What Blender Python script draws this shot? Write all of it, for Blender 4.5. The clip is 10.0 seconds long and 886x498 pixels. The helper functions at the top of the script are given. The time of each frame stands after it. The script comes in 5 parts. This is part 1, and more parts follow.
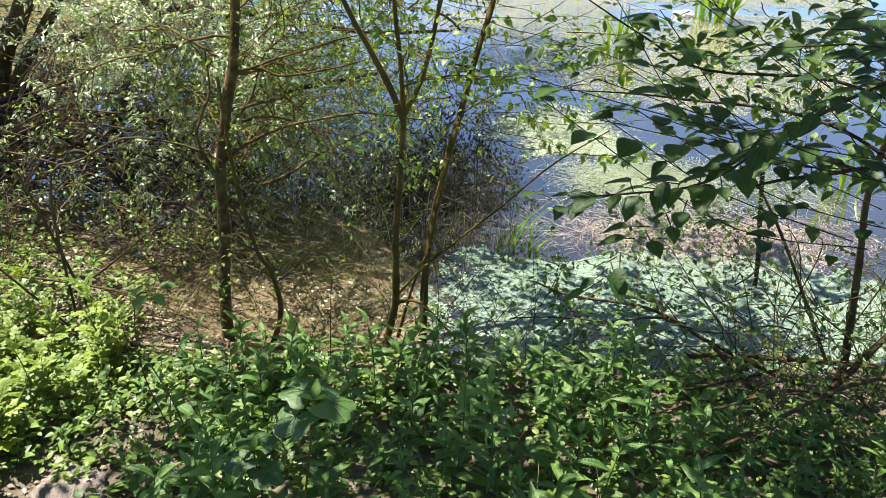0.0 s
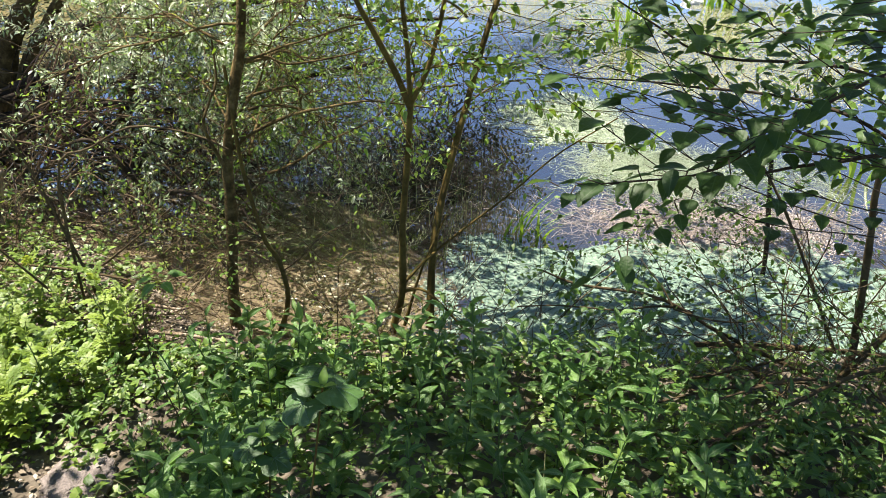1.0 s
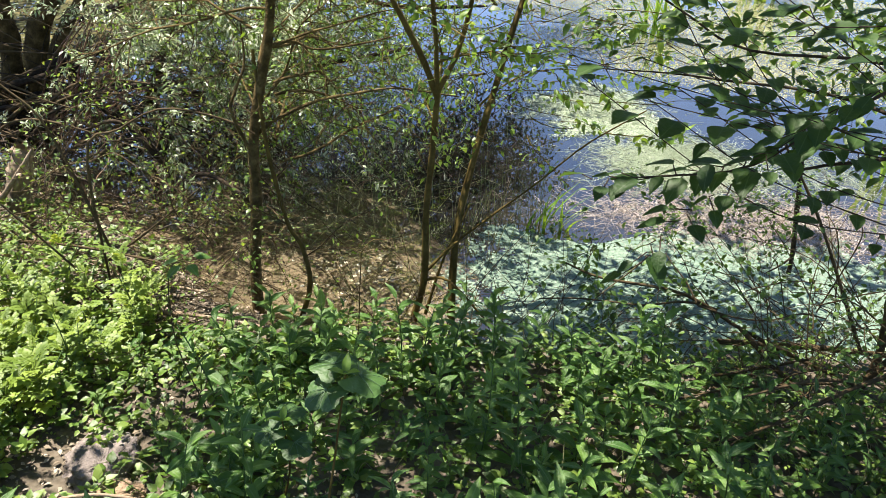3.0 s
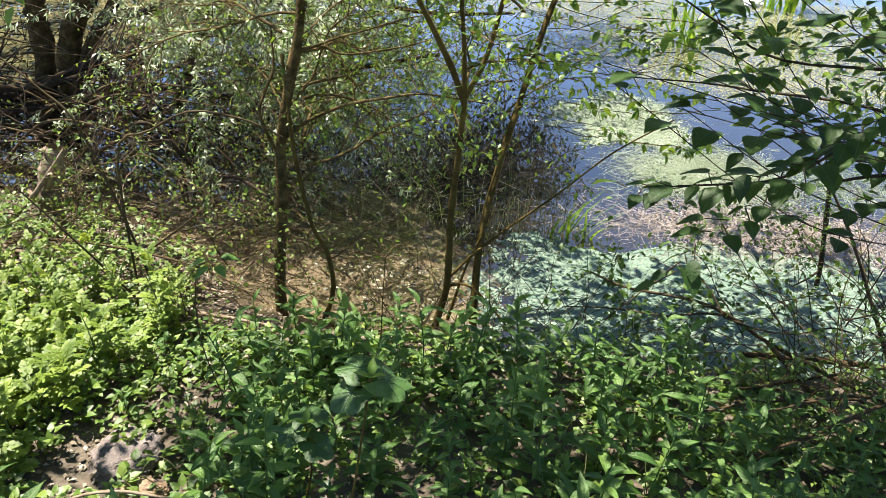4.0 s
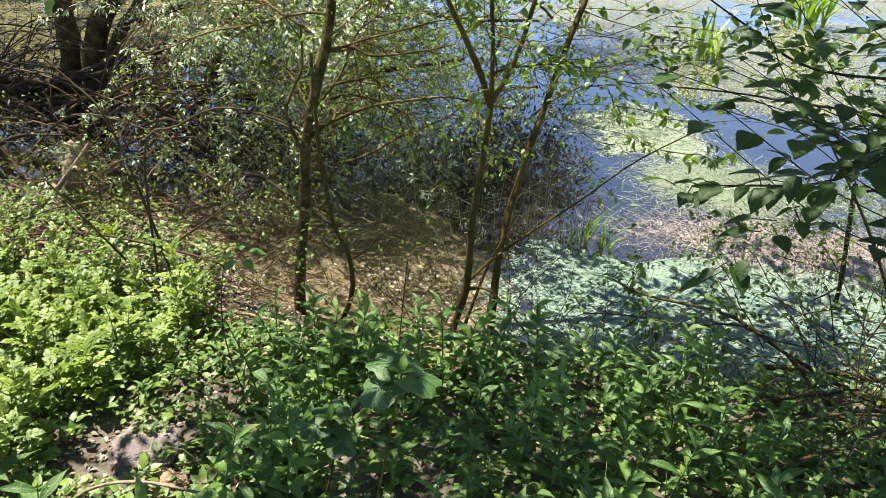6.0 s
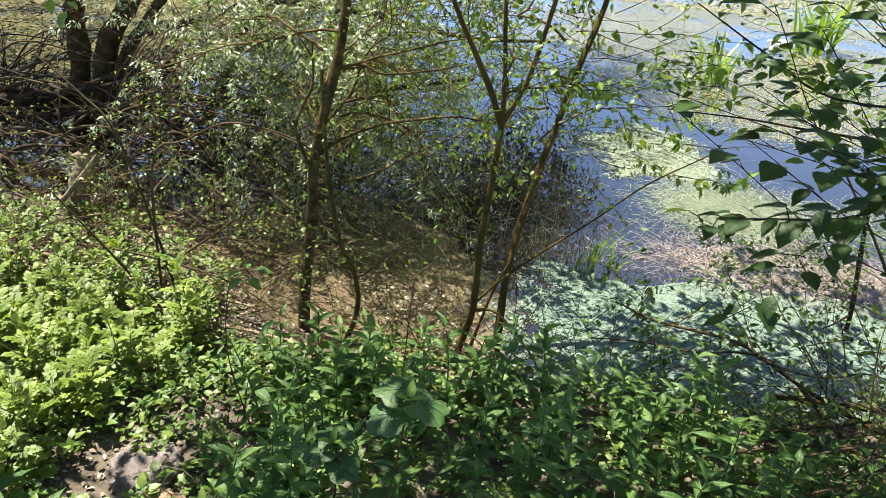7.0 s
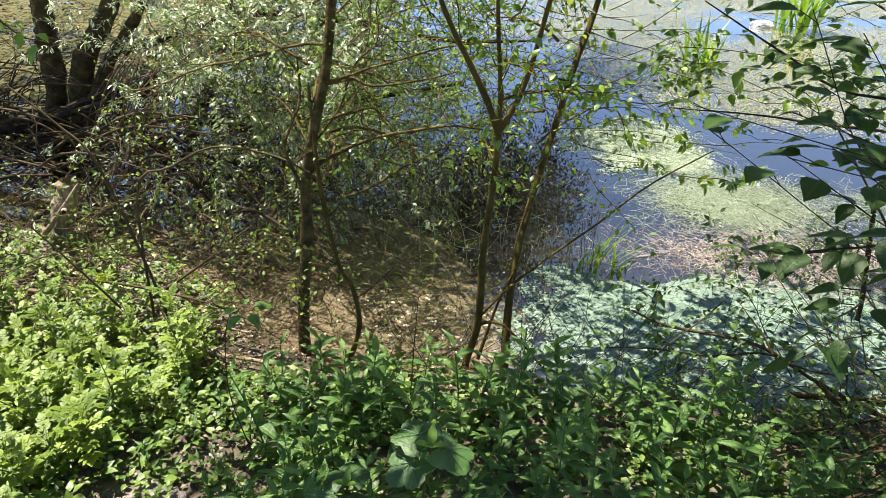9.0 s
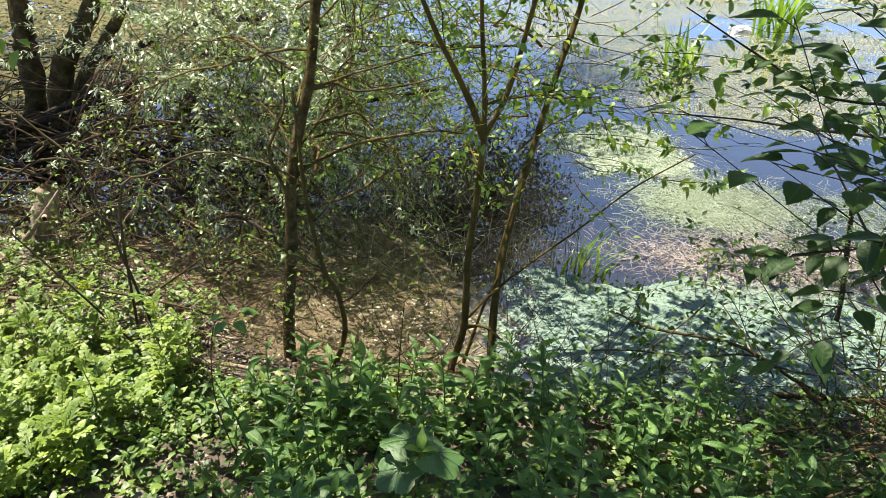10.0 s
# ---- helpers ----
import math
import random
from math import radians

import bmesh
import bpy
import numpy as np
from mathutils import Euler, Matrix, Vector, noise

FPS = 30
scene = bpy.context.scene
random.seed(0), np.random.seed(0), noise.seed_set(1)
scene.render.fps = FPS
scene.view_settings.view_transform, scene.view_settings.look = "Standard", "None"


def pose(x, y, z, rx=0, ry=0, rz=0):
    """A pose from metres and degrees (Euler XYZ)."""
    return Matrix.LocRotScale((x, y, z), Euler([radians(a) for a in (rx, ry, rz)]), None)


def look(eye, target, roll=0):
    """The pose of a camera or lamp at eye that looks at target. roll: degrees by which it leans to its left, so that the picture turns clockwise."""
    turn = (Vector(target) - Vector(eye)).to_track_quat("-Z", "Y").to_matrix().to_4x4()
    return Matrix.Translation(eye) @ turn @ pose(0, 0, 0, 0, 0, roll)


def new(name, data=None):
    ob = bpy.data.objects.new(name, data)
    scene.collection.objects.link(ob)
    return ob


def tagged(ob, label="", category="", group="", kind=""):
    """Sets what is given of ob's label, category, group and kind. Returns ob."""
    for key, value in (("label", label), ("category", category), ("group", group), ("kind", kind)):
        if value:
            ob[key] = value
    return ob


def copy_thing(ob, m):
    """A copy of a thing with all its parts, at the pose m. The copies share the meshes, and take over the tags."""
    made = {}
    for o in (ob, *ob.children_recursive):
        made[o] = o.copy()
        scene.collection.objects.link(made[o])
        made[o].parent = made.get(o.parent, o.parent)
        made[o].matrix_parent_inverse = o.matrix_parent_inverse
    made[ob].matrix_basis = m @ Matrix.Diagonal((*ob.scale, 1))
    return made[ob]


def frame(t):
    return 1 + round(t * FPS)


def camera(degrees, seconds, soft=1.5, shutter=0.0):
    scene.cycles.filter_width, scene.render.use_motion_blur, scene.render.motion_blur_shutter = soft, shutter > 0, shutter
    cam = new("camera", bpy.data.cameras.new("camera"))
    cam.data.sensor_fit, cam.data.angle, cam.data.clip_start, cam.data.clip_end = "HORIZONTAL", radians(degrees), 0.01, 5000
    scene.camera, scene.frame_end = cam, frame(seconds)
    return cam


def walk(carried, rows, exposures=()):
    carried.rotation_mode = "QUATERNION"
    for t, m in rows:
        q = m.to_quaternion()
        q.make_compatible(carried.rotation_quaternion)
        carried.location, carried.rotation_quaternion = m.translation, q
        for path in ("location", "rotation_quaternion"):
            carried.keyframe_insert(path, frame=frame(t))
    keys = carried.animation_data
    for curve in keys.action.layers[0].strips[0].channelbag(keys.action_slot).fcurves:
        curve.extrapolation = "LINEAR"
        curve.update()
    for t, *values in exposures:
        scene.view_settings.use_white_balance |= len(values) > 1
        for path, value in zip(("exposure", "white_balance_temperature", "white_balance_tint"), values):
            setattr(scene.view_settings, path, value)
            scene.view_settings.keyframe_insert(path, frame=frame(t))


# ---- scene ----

cam = camera(63.7, 10.0, soft=0.45)
PATH = [
    (0, (0.0, 0.0, 2.1), (0.0, 1.725, 1.088), 2.3),
    (0.5, (0.0, -0.002, 2.102), (-0.008, 1.717, 1.081), 2.1),
    (1, (0.0, 0.0, 2.098), (-0.018, 1.708, 1.059), 2.0),
    (1.5, (-0.004, 0.001, 2.096), (-0.031, 1.698, 1.039), 2.1),
    (2, (-0.004, 0.005, 2.096), (-0.042, 1.696, 1.029), 2.2),
    (2.5, (-0.008, 0.007, 2.096), (-0.057, 1.696, 1.026), 2.4),
    (4, (-0.034, 0.004, 2.093), (-0.16, 1.699, 1.038), 2.7),
    (4.5, (-0.042, 0.003, 2.091), (-0.188, 1.7, 1.043), 2.7),
    (5, (-0.049, -0.003, 2.089), (-0.205, 1.695, 1.044), 2.8),
    (6.5, (-0.11, -0.022, 2.066), (-0.261, 1.692, 1.045), 4.6),
    (7, (-0.116, 0.015, 2.069), (-0.278, 1.741, 1.072), 5.0),
    (7.5, (-0.108, 0.08, 2.081), (-0.297, 1.812, 1.1), 4.3),
    (8, (-0.129, 0.113, 2.08), (-0.328, 1.839, 1.09), 3.1),
    (8.5, (-0.165, 0.133, 2.083), (-0.34, 1.853, 1.078), 2.2),
    (9, (-0.181, 0.139, 2.084), (-0.313, 1.862, 1.077), 2.2),
    (9.5, (-0.186, 0.137, 2.088), (-0.286, 1.866, 1.087), 2.4),
    (10, (-0.191, 0.134, 2.089), (-0.276, 1.866, 1.093), 2.6),
]
walk(cam, [(t, look(eye, target, roll)) for t, eye, target, roll in PATH], [(0.0, 1.67, 6500, 17), (5.0, 1.66, 6500, 17), (7.5, 1.58, 6500, 17), (10.0, 1.58, 6500, 17)])

# ---- world, sun and exposure ----
SUN_AZ, SUN_EL = radians(-58), radians(67)      # clockwise from straight ahead; above the horizon
world = bpy.data.worlds.new("sky")
scene.world = world
world.use_nodes = True
wn = world.node_tree
sky = wn.nodes.new("ShaderNodeTexSky")
sky.sky_type = "NISHITA"
sky.sun_disc = False
sky.sun_elevation, sky.sun_rotation = SUN_EL, SUN_AZ
sky.air_density, sky.dust_density, sky.ozone_density = 0.8, 0.05, 1.2
sky.altitude = 2500
wn.links.new(sky.outputs[0], wn.nodes["Background"].inputs[0])
wn.nodes["Background"].inputs[1].default_value = 0.08
sun = new("sun", bpy.data.lights.new("sun", "SUN"))
sun.data.energy, sun.data.angle, sun.data.color = 5.0, radians(0.55), (1.0, 0.94, 0.82)
sun_way = Vector((math.sin(SUN_AZ) * math.cos(SUN_EL), math.cos(SUN_AZ) * math.cos(SUN_EL), math.sin(SUN_EL)))
sun.matrix_world = look(sun_way * 30, (0, 0, 0))

# ---- materials ----


def material(name, colors, rough=0.6, scale=6.0, fine=60.0, bump=0.2, translucent=0.0, metal=0.0, per=None, vary=0.35, gloss=0.5, coords="Object", midrib=0.0, rib=0.45):
    """Procedural surface: two scales of noise between the colours, a bump, and random tint per object or per island."""
    m = bpy.data.materials.new(name)
    m.use_nodes = True
    t = m.node_tree
    n, link = t.nodes, t.links.new
    bsdf, out = n["Principled BSDF"], n["Material Output"]
    tc = n.new("ShaderNodeTexCoord")
    big, small = n.new("ShaderNodeTexNoise"), n.new("ShaderNodeTexNoise")
    big.inputs["Scale"].default_value, big.inputs["Detail"].default_value = scale, 4
    small.inputs["Scale"].default_value, small.inputs["Detail"].default_value = fine, 3
    link(tc.outputs[coords], big.inputs["Vector"])
    link(tc.outputs[coords], small.inputs["Vector"])
    add = n.new("ShaderNodeMath")
    add.operation = "MULTIPLY_ADD"
    add.inputs[1].default_value = 0.45
    link(small.outputs[0], add.inputs[0])
    half = n.new("ShaderNodeMath")
    half.operation = "MULTIPLY_ADD"
    half.inputs[1].default_value, half.inputs[2].default_value = 1.1, -0.25
    link(big.outputs[0], half.inputs[0])
    link(half.outputs[0], add.inputs[2])
    fac = add.outputs[0]
    if per:
        src = n.new("ShaderNodeObjectInfo").outputs["Random"] if per == "object" else n.new("ShaderNodeNewGeometry").outputs["Random Per Island"]
        mixer = n.new("ShaderNodeMix")
        mixer.data_type = "FLOAT"
        mixer.inputs[0].default_value = vary
        link(fac, mixer.inputs[2])
        link(src, mixer.inputs[3])
        fac = mixer.outputs[0]
    ramp = n.new("ShaderNodeValToRGB")
    e = ramp.color_ramp.elements
    for k in range(len(colors) - 2):
        e.new(0.5)
    for k, c in enumerate(colors):
        e[k].position = 0.18 + 0.64 * k / max(1, len(colors) - 1)
        e[k].color = (*c, 1)
    link(fac, ramp.inputs[0])
    shade = ramp.outputs[0]
    if midrib:
        # a paler rib along the leaf and faint side veins
        xyz, away, line, tone = n.new("ShaderNodeSeparateXYZ"), n.new("ShaderNodeMath"), n.new("ShaderNodeMapRange"), n.new("ShaderNodeMix")
        link(tc.outputs["Object"], xyz.inputs[0])
        away.operation = "ABSOLUTE"
        link(xyz.outputs[0], away.inputs[0])
        link(away.outputs[0], line.inputs[0])
        line.inputs[1].default_value, line.inputs[2].default_value = midrib, midrib * 0.3
        tone.data_type = "RGBA"
        tone.blend_type = "MIX"
        half_rib = n.new("ShaderNodeMath")
        half_rib.operation = "MULTIPLY"
        half_rib.inputs[1].default_value = rib
        link(line.outputs[0], half_rib.inputs[0])
        link(half_rib.outputs[0], tone.inputs[0])
        link(shade, tone.inputs[6])
        tone.inputs[7].default_value = (0.26, 0.36, 0.16, 1)
        shade = tone.outputs[2]
    link(shade, bsdf.inputs["Base Color"])
    bsdf.inputs["Roughness"].default_value = rough
    bsdf.inputs["Metallic"].default_value = metal
    bsdf.inputs["Specular IOR Level"].default_value = gloss
    if bump:
        b = n.new("ShaderNodeBump")
        b.inputs["Strength"].default_value, b.inputs["Distance"].default_value = bump, 0.01
        link(small.outputs[0], b.inputs["Height"])
        link(b.outputs[0], bsdf.inputs["Normal"])
    if translucent:
        tr, mix = n.new("ShaderNodeBsdfTranslucent"), n.new("ShaderNodeMixShader")
        hsv = n.new("ShaderNodeHueSaturation")
        hsv.inputs["Hue"].default_value, hsv.inputs["Saturation"].default_value, hsv.inputs["Value"].default_value = 0.468, 1.05, 1.9
        link(ramp.outputs[0], hsv.inputs["Color"])
        link(hsv.outputs[0], tr.inputs["Color"])
        mix.inputs[0].default_value = translucent
        link(bsdf.outputs[0], mix.inputs[1])
        link(tr.outputs[0], mix.inputs[2])
        link(mix.outputs[0], out.inputs["Surface"])
    return m


def water_material():
    m = bpy.data.materials.new("pond_water")
    m.use_nodes = True
    t = m.node_tree
    n, link = t.nodes, t.links.new
    n.remove(n["Principled BSDF"])
    clear, gloss, mix, fres = (n.new("ShaderNodeBsdf" + k) if k in ("Transparent", "Glossy") else n.new("ShaderNode" + k) for k in ("Transparent", "Glossy", "MixShader", "Fresnel"))
    clear.inputs[0].default_value = (0.93, 0.895, 0.80, 1)
    gloss.inputs["Color"].default_value = (1.0, 0.99, 0.93, 1)
    gloss.inputs["Roughness"].default_value = 0.002
    fres.inputs["IOR"].default_value = 1.5
    lift = n.new("ShaderNodeMath")
    lift.operation, lift.use_clamp = "MULTIPLY_ADD", True
    lift.inputs[1].default_value, lift.inputs[2].default_value = 2.6, 0.07
    tc, wave, bump = n.new("ShaderNodeTexCoord"), n.new("ShaderNodeTexNoise"), n.new("ShaderNodeBump")
    wave.inputs["Scale"].default_value, wave.inputs["Detail"].default_value = 9.0, 2
    bump.inputs["Strength"].default_value, bump.inputs["Distance"].default_value = 0.005, 0.01
    link(tc.outputs["Object"], wave.inputs["Vector"])
    link(wave.outputs[0], bump.inputs["Height"])
    link(bump.outputs[0], gloss.inputs["Normal"])
    link(bump.outputs[0], fres.inputs["Normal"])
    link(fres.outputs[0], lift.inputs[0])
    link(lift.outputs[0], mix.inputs[0])
    murk, cloud = n.new("ShaderNodeBsdfDiffuse"), n.new("ShaderNodeMixShader")
    murk.inputs["Color"].default_value = (0.23, 0.21, 0.165, 1)
    cloud.inputs[0].default_value = 0.03
    link(clear.outputs[0], cloud.inputs[1])
    link(murk.outputs[0], cloud.inputs[2])
    link(cloud.outputs[0], mix.inputs[1])
    link(gloss.outputs[0], mix.inputs[2])
    link(mix.outputs[0], n["Material Output"].inputs["Surface"])
    return m


SOIL = material("damp_soil", [(0.036, 0.027, 0.015), (0.085, 0.068, 0.044), (0.165, 0.14, 0.1)], 0.9, 3.5, 55, 0.6)


def silt_and_dark_below(m, top, bottom, color):
    """One colour covers the bed below a depth: silt, then the dark of deep water."""
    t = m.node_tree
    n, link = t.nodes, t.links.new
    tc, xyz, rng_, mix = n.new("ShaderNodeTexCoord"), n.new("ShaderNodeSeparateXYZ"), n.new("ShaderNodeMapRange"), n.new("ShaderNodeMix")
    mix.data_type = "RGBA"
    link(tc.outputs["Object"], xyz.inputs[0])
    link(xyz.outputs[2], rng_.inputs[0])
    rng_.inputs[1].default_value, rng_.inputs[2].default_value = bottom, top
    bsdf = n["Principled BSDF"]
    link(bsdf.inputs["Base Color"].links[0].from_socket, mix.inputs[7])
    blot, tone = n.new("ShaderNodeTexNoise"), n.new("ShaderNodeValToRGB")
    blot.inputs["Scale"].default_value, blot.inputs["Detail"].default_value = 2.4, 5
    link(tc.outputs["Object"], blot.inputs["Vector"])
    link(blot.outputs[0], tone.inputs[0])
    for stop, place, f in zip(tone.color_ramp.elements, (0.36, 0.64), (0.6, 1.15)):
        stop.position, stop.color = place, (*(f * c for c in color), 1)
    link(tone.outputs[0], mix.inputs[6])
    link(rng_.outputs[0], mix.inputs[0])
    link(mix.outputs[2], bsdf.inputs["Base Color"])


silt_and_dark_below(SOIL, 0.0, -0.03, (0.27, 0.232, 0.172))
# Near-black bed colour stands in for light lost in deep water
silt_and_dark_below(SOIL, -0.125, -0.2, (0.004, 0.004, 0.0025))
WATER = water_material()
BARK = material("grey_brown_bark", [(0.02, 0.014, 0.005), (0.078, 0.055, 0.02), (0.17, 0.125, 0.05)], 0.85, 18, 80, 1.0, gloss=0.12)
GREEN_BARK = material("olive_young_bark", [(0.035, 0.024, 0.006), (0.085, 0.06, 0.015), (0.14, 0.103, 0.028)], 0.75, 8, 60, 0.4, gloss=0.12)
DARK_BARK = material("dark_wet_bark", [(0.012, 0.009, 0.006), (0.034, 0.026, 0.017), (0.075, 0.058, 0.04)], 0.85, 8, 60, 0.7, gloss=0.12)
TWIG = material("dry_brown_twig", [(0.026, 0.018, 0.008), (0.065, 0.046, 0.022), (0.13, 0.098, 0.05)], 0.8, 10, 60, 0.2, per="island", gloss=0.15)
BROWN_TWIG = material("brown_willow_twig", [(0.012, 0.008, 0.004), (0.045, 0.028, 0.013), (0.15, 0.095, 0.048)], 0.7, 10, 60, 0.2, per="island", vary=0.8)
DEAD = material("weathered_dead_wood", [(0.10, 0.07, 0.042), (0.22, 0.165, 0.105), (0.40, 0.32, 0.22)], 0.9, 6, 50, 0.6)
HERB = material("herb_leaf", [(0.042, 0.108, 0.02), (0.075, 0.17, 0.03), (0.135, 0.25, 0.048)], 0.4, 45, 160, 0.5, 0.4, per="object", vary=0.6, midrib=0.0022)
HERB_STEM = material("herb_stem", [(0.05, 0.10, 0.02), (0.09, 0.16, 0.04)], 0.5, 10, 80, 0.1)
LACY = material("lacy_leaf", [(0.098, 0.167, 0.022), (0.17, 0.258, 0.036), (0.25, 0.34, 0.056)], 0.5, 12, 100, 0.2, 0.36, per="object", vary=0.5)
COVER = material("ground_cover_leaf", [(0.045, 0.095, 0.013), (0.095, 0.175, 0.024), (0.17, 0.25, 0.042)], 0.45, 12, 100, 0.2, 0.3, per="island", vary=0.7)
# The palest tone paints sun glints onto the leaves
WILLOW = material("willow_leaf", [(0.075, 0.12, 0.045), (0.18, 0.25, 0.12), (0.45, 0.51, 0.36)], 0.25, 12, 100, 0.1, 0.42, per="island", vary=0.75, gloss=0.9)
# Shade of the leaf undersides put into the colour, for dark reflections
SHADE_TONED_LEAF = material("unseen_leaf_shade_in_colour", [(0.016, 0.032, 0.007), (0.03, 0.055, 0.012), (0.05, 0.085, 0.02)], 0.5, 12, 100, 0.1, 0.06, per="island", vary=0.7)
SPRING = material("young_tree_leaf", [(0.055, 0.115, 0.014), (0.10, 0.20, 0.024), (0.18, 0.29, 0.045)], 0.4, 12, 100, 0.15, 0.4, per="island", vary=0.75)
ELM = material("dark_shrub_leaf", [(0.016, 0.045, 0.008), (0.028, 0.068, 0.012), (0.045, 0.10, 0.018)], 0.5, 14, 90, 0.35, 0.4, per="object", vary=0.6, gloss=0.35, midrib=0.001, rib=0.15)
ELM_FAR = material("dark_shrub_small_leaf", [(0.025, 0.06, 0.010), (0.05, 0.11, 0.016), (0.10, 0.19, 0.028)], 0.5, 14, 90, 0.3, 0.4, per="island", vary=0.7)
BROAD = material("broad_lobed_leaf", [(0.032, 0.08, 0.018), (0.047, 0.11, 0.024), (0.062, 0.135, 0.03)], 0.5, 9, 90, 0.35, 0.25, per="object")
VEIN = material("pale_leaf_vein", [(0.06, 0.12, 0.045), (0.08, 0.15, 0.06)], 0.5, 9, 90, 0.1)
REED = material("reed_blade", [(0.06, 0.15, 0.015), (0.10, 0.22, 0.022), (0.18, 0.31, 0.035)], 0.4, 5, 80, 0.15, 0.4, per="object", vary=0.6)
RUSH = material("thin_rush", [(0.05, 0.09, 0.02), (0.11, 0.16, 0.04), (0.26, 0.24, 0.12)], 0.5, 5, 80, 0.1, 0.2, per="island", vary=0.8)
DUCK = material("duckweed", [(0.085, 0.155, 0.105), (0.16, 0.24, 0.17), (0.27, 0.345, 0.25)], 0.45, 3, 40, 0.1, per="island", vary=0.4)
MAT_FAR = material("floating_pondweed", [(0.13, 0.15, 0.06), (0.215, 0.23, 0.105), (0.32, 0.3, 0.17)], 0.6, 0.8, 6, 0.1, per="island", vary=0.5, gloss=0.3)
TAN_FILM = material("tan_weed_film", [(0.045, 0.05, 0.013), (0.085, 0.085, 0.024), (0.16, 0.125, 0.045)], 0.8, 0.8, 6, 0.1, per="island", vary=0.5, gloss=0.2)
RED_STEM = material("red_brown_willow_stem", [(0.07, 0.032, 0.016), (0.15, 0.075, 0.04), (0.24, 0.14, 0.085)], 0.6, 8, 60, 0.2, per="object", vary=0.5)
TAN_STRAND = material("dry_tan_waterweed", [(0.2, 0.16, 0.12), (0.32, 0.27, 0.22), (0.46, 0.42, 0.35)], 0.45, 5, 60, 0.1, per="island", vary=0.6)
STRAND = material("pale_water_milfoil", [(0.16, 0.215, 0.115), (0.255, 0.32, 0.195), (0.39, 0.45, 0.32)], 0.4, 5, 60, 0.1, per="island", vary=0.6)
LITTER = material("leaf_litter", [(0.055, 0.04, 0.024), (0.155, 0.122, 0.08), (0.34, 0.29, 0.215)], 0.8, 6, 60, 0.2, per="island", vary=0.85)
PETAL = material("pale_floating_bits", [(0.22, 0.21, 0.11), (0.36, 0.34, 0.20), (0.50, 0.48, 0.34)], 0.5, 6, 60, 0.1, per="island", vary=0.8)
GRIT_AND_PEBBLE = material("pale_grit_and_pebble", [(0.07, 0.059, 0.051), (0.18, 0.153, 0.132), (0.31, 0.266, 0.23)], 0.95, 16, 110, 1.0)
RUST_STONE = material("sandy_brick_stone", [(0.15, 0.10, 0.06), (0.26, 0.18, 0.11), (0.36, 0.27, 0.18)], 0.95, 12, 90, 0.8)
WHITE = material("white_weathered_plastic", [(0.55, 0.55, 0.53), (0.78, 0.78, 0.76)], 0.4, 6, 60, 0.1)

# ---- geometry helpers ----


def rng(seed):
    return np.random.default_rng(seed)


def mesh_of(name, V, F, mat, smooth=True):
    me = bpy.data.meshes.new(name)
    V, F = np.asarray(V, np.float32), np.asarray(F, np.int32)
    me.vertices.add(len(V))
    me.vertices.foreach_set("co", V.ravel())
    me.loops.add(F.size)
    me.loops.foreach_set("vertex_index", F.ravel())
    me.polygons.add(len(F))
    me.polygons.foreach_set("loop_start", np.arange(0, F.size, F.shape[1], dtype=np.int32))
    me.polygons.foreach_set("use_smooth", np.full(len(F), smooth))
    me.update(calc_edges=True)
    me.validate()
    me.materials.append(mat)
    return me


def part(name, me, parent, label="", kind=""):
    """One mesh object under a thing or a part."""
    ob = new(name, me)
    ob.parent = parent
    return tagged(ob, label, kind=kind)


def thing(name, label, category, group="", at=(0, 0, 0), me=None, kind=""):
    ob = new(name, me)
    ob.matrix_basis = Matrix.Translation(at)
    return tagged(ob, label, category, group, kind)


def smooth_line(points, n):
    """n points along a Catmull-Rom curve through the given ones."""
    p = np.asarray(points, float)
    q = np.vstack([2 * p[0] - p[1], p, 2 * p[-1] - p[-2]])
    u = np.linspace(0, len(p) - 1 - 1e-9, n)
    k, f = u.astype(int), (u % 1)[:, None]
    a, b, c, d = q[k], q[k + 1], q[k + 2], q[k + 3]
    return 0.5 * (2 * b + (c - a) * f + (2 * a - 5 * b + 4 * c - d) * f ** 2 + (3 * b - a - 3 * c + d) * f ** 3)


def tube(line, r0, r1, sides=6, rough=0.0, seed=0):
    """Vertices and quads of a tapered, slightly knobbly tube along a line."""
    line = np.asarray(line, float)
    n = len(line)
    tan = np.gradient(line, axis=0)
    tan /= np.linalg.norm(tan, axis=1)[:, None] + 1e-9
    ref = np.array([0.31, 0.83, 0.47]) if abs(tan[0] @ [0.31, 0.83, 0.47]) < 0.9 else np.array([1.0, 0, 0])
    a = np.cross(tan, ref)
    a /= np.linalg.norm(a, axis=1)[:, None] + 1e-9
    b = np.cross(tan, a)
    rad = np.linspace(r0, r1, n) * (1 + rough * rng(seed).normal(0, 1, n))
    ang = np.arange(sides) * 2 * np.pi / sides
    V = line[:, None] + rad[:, None, None] * (np.cos(ang)[None, :, None] * a[:, None] + np.sin(ang)[None, :, None] * b[:, None])
    i, j = np.meshgrid(np.arange(n - 1), np.arange(sides), indexing="ij")
    i, j = i.ravel(), j.ravel()
    k = (j + 1) % sides
    return V.reshape(-1, 3), np.stack([i * sides + j, i * sides + k, (i + 1) * sides + k, (i + 1) * sides + j], 1)


def join(pieces):
    V, F, off = [], [], 0
    for v, f in pieces:
        V.append(v)
        F.append(f + off)
        off += len(v)
    return np.vstack(V), np.vstack(F)


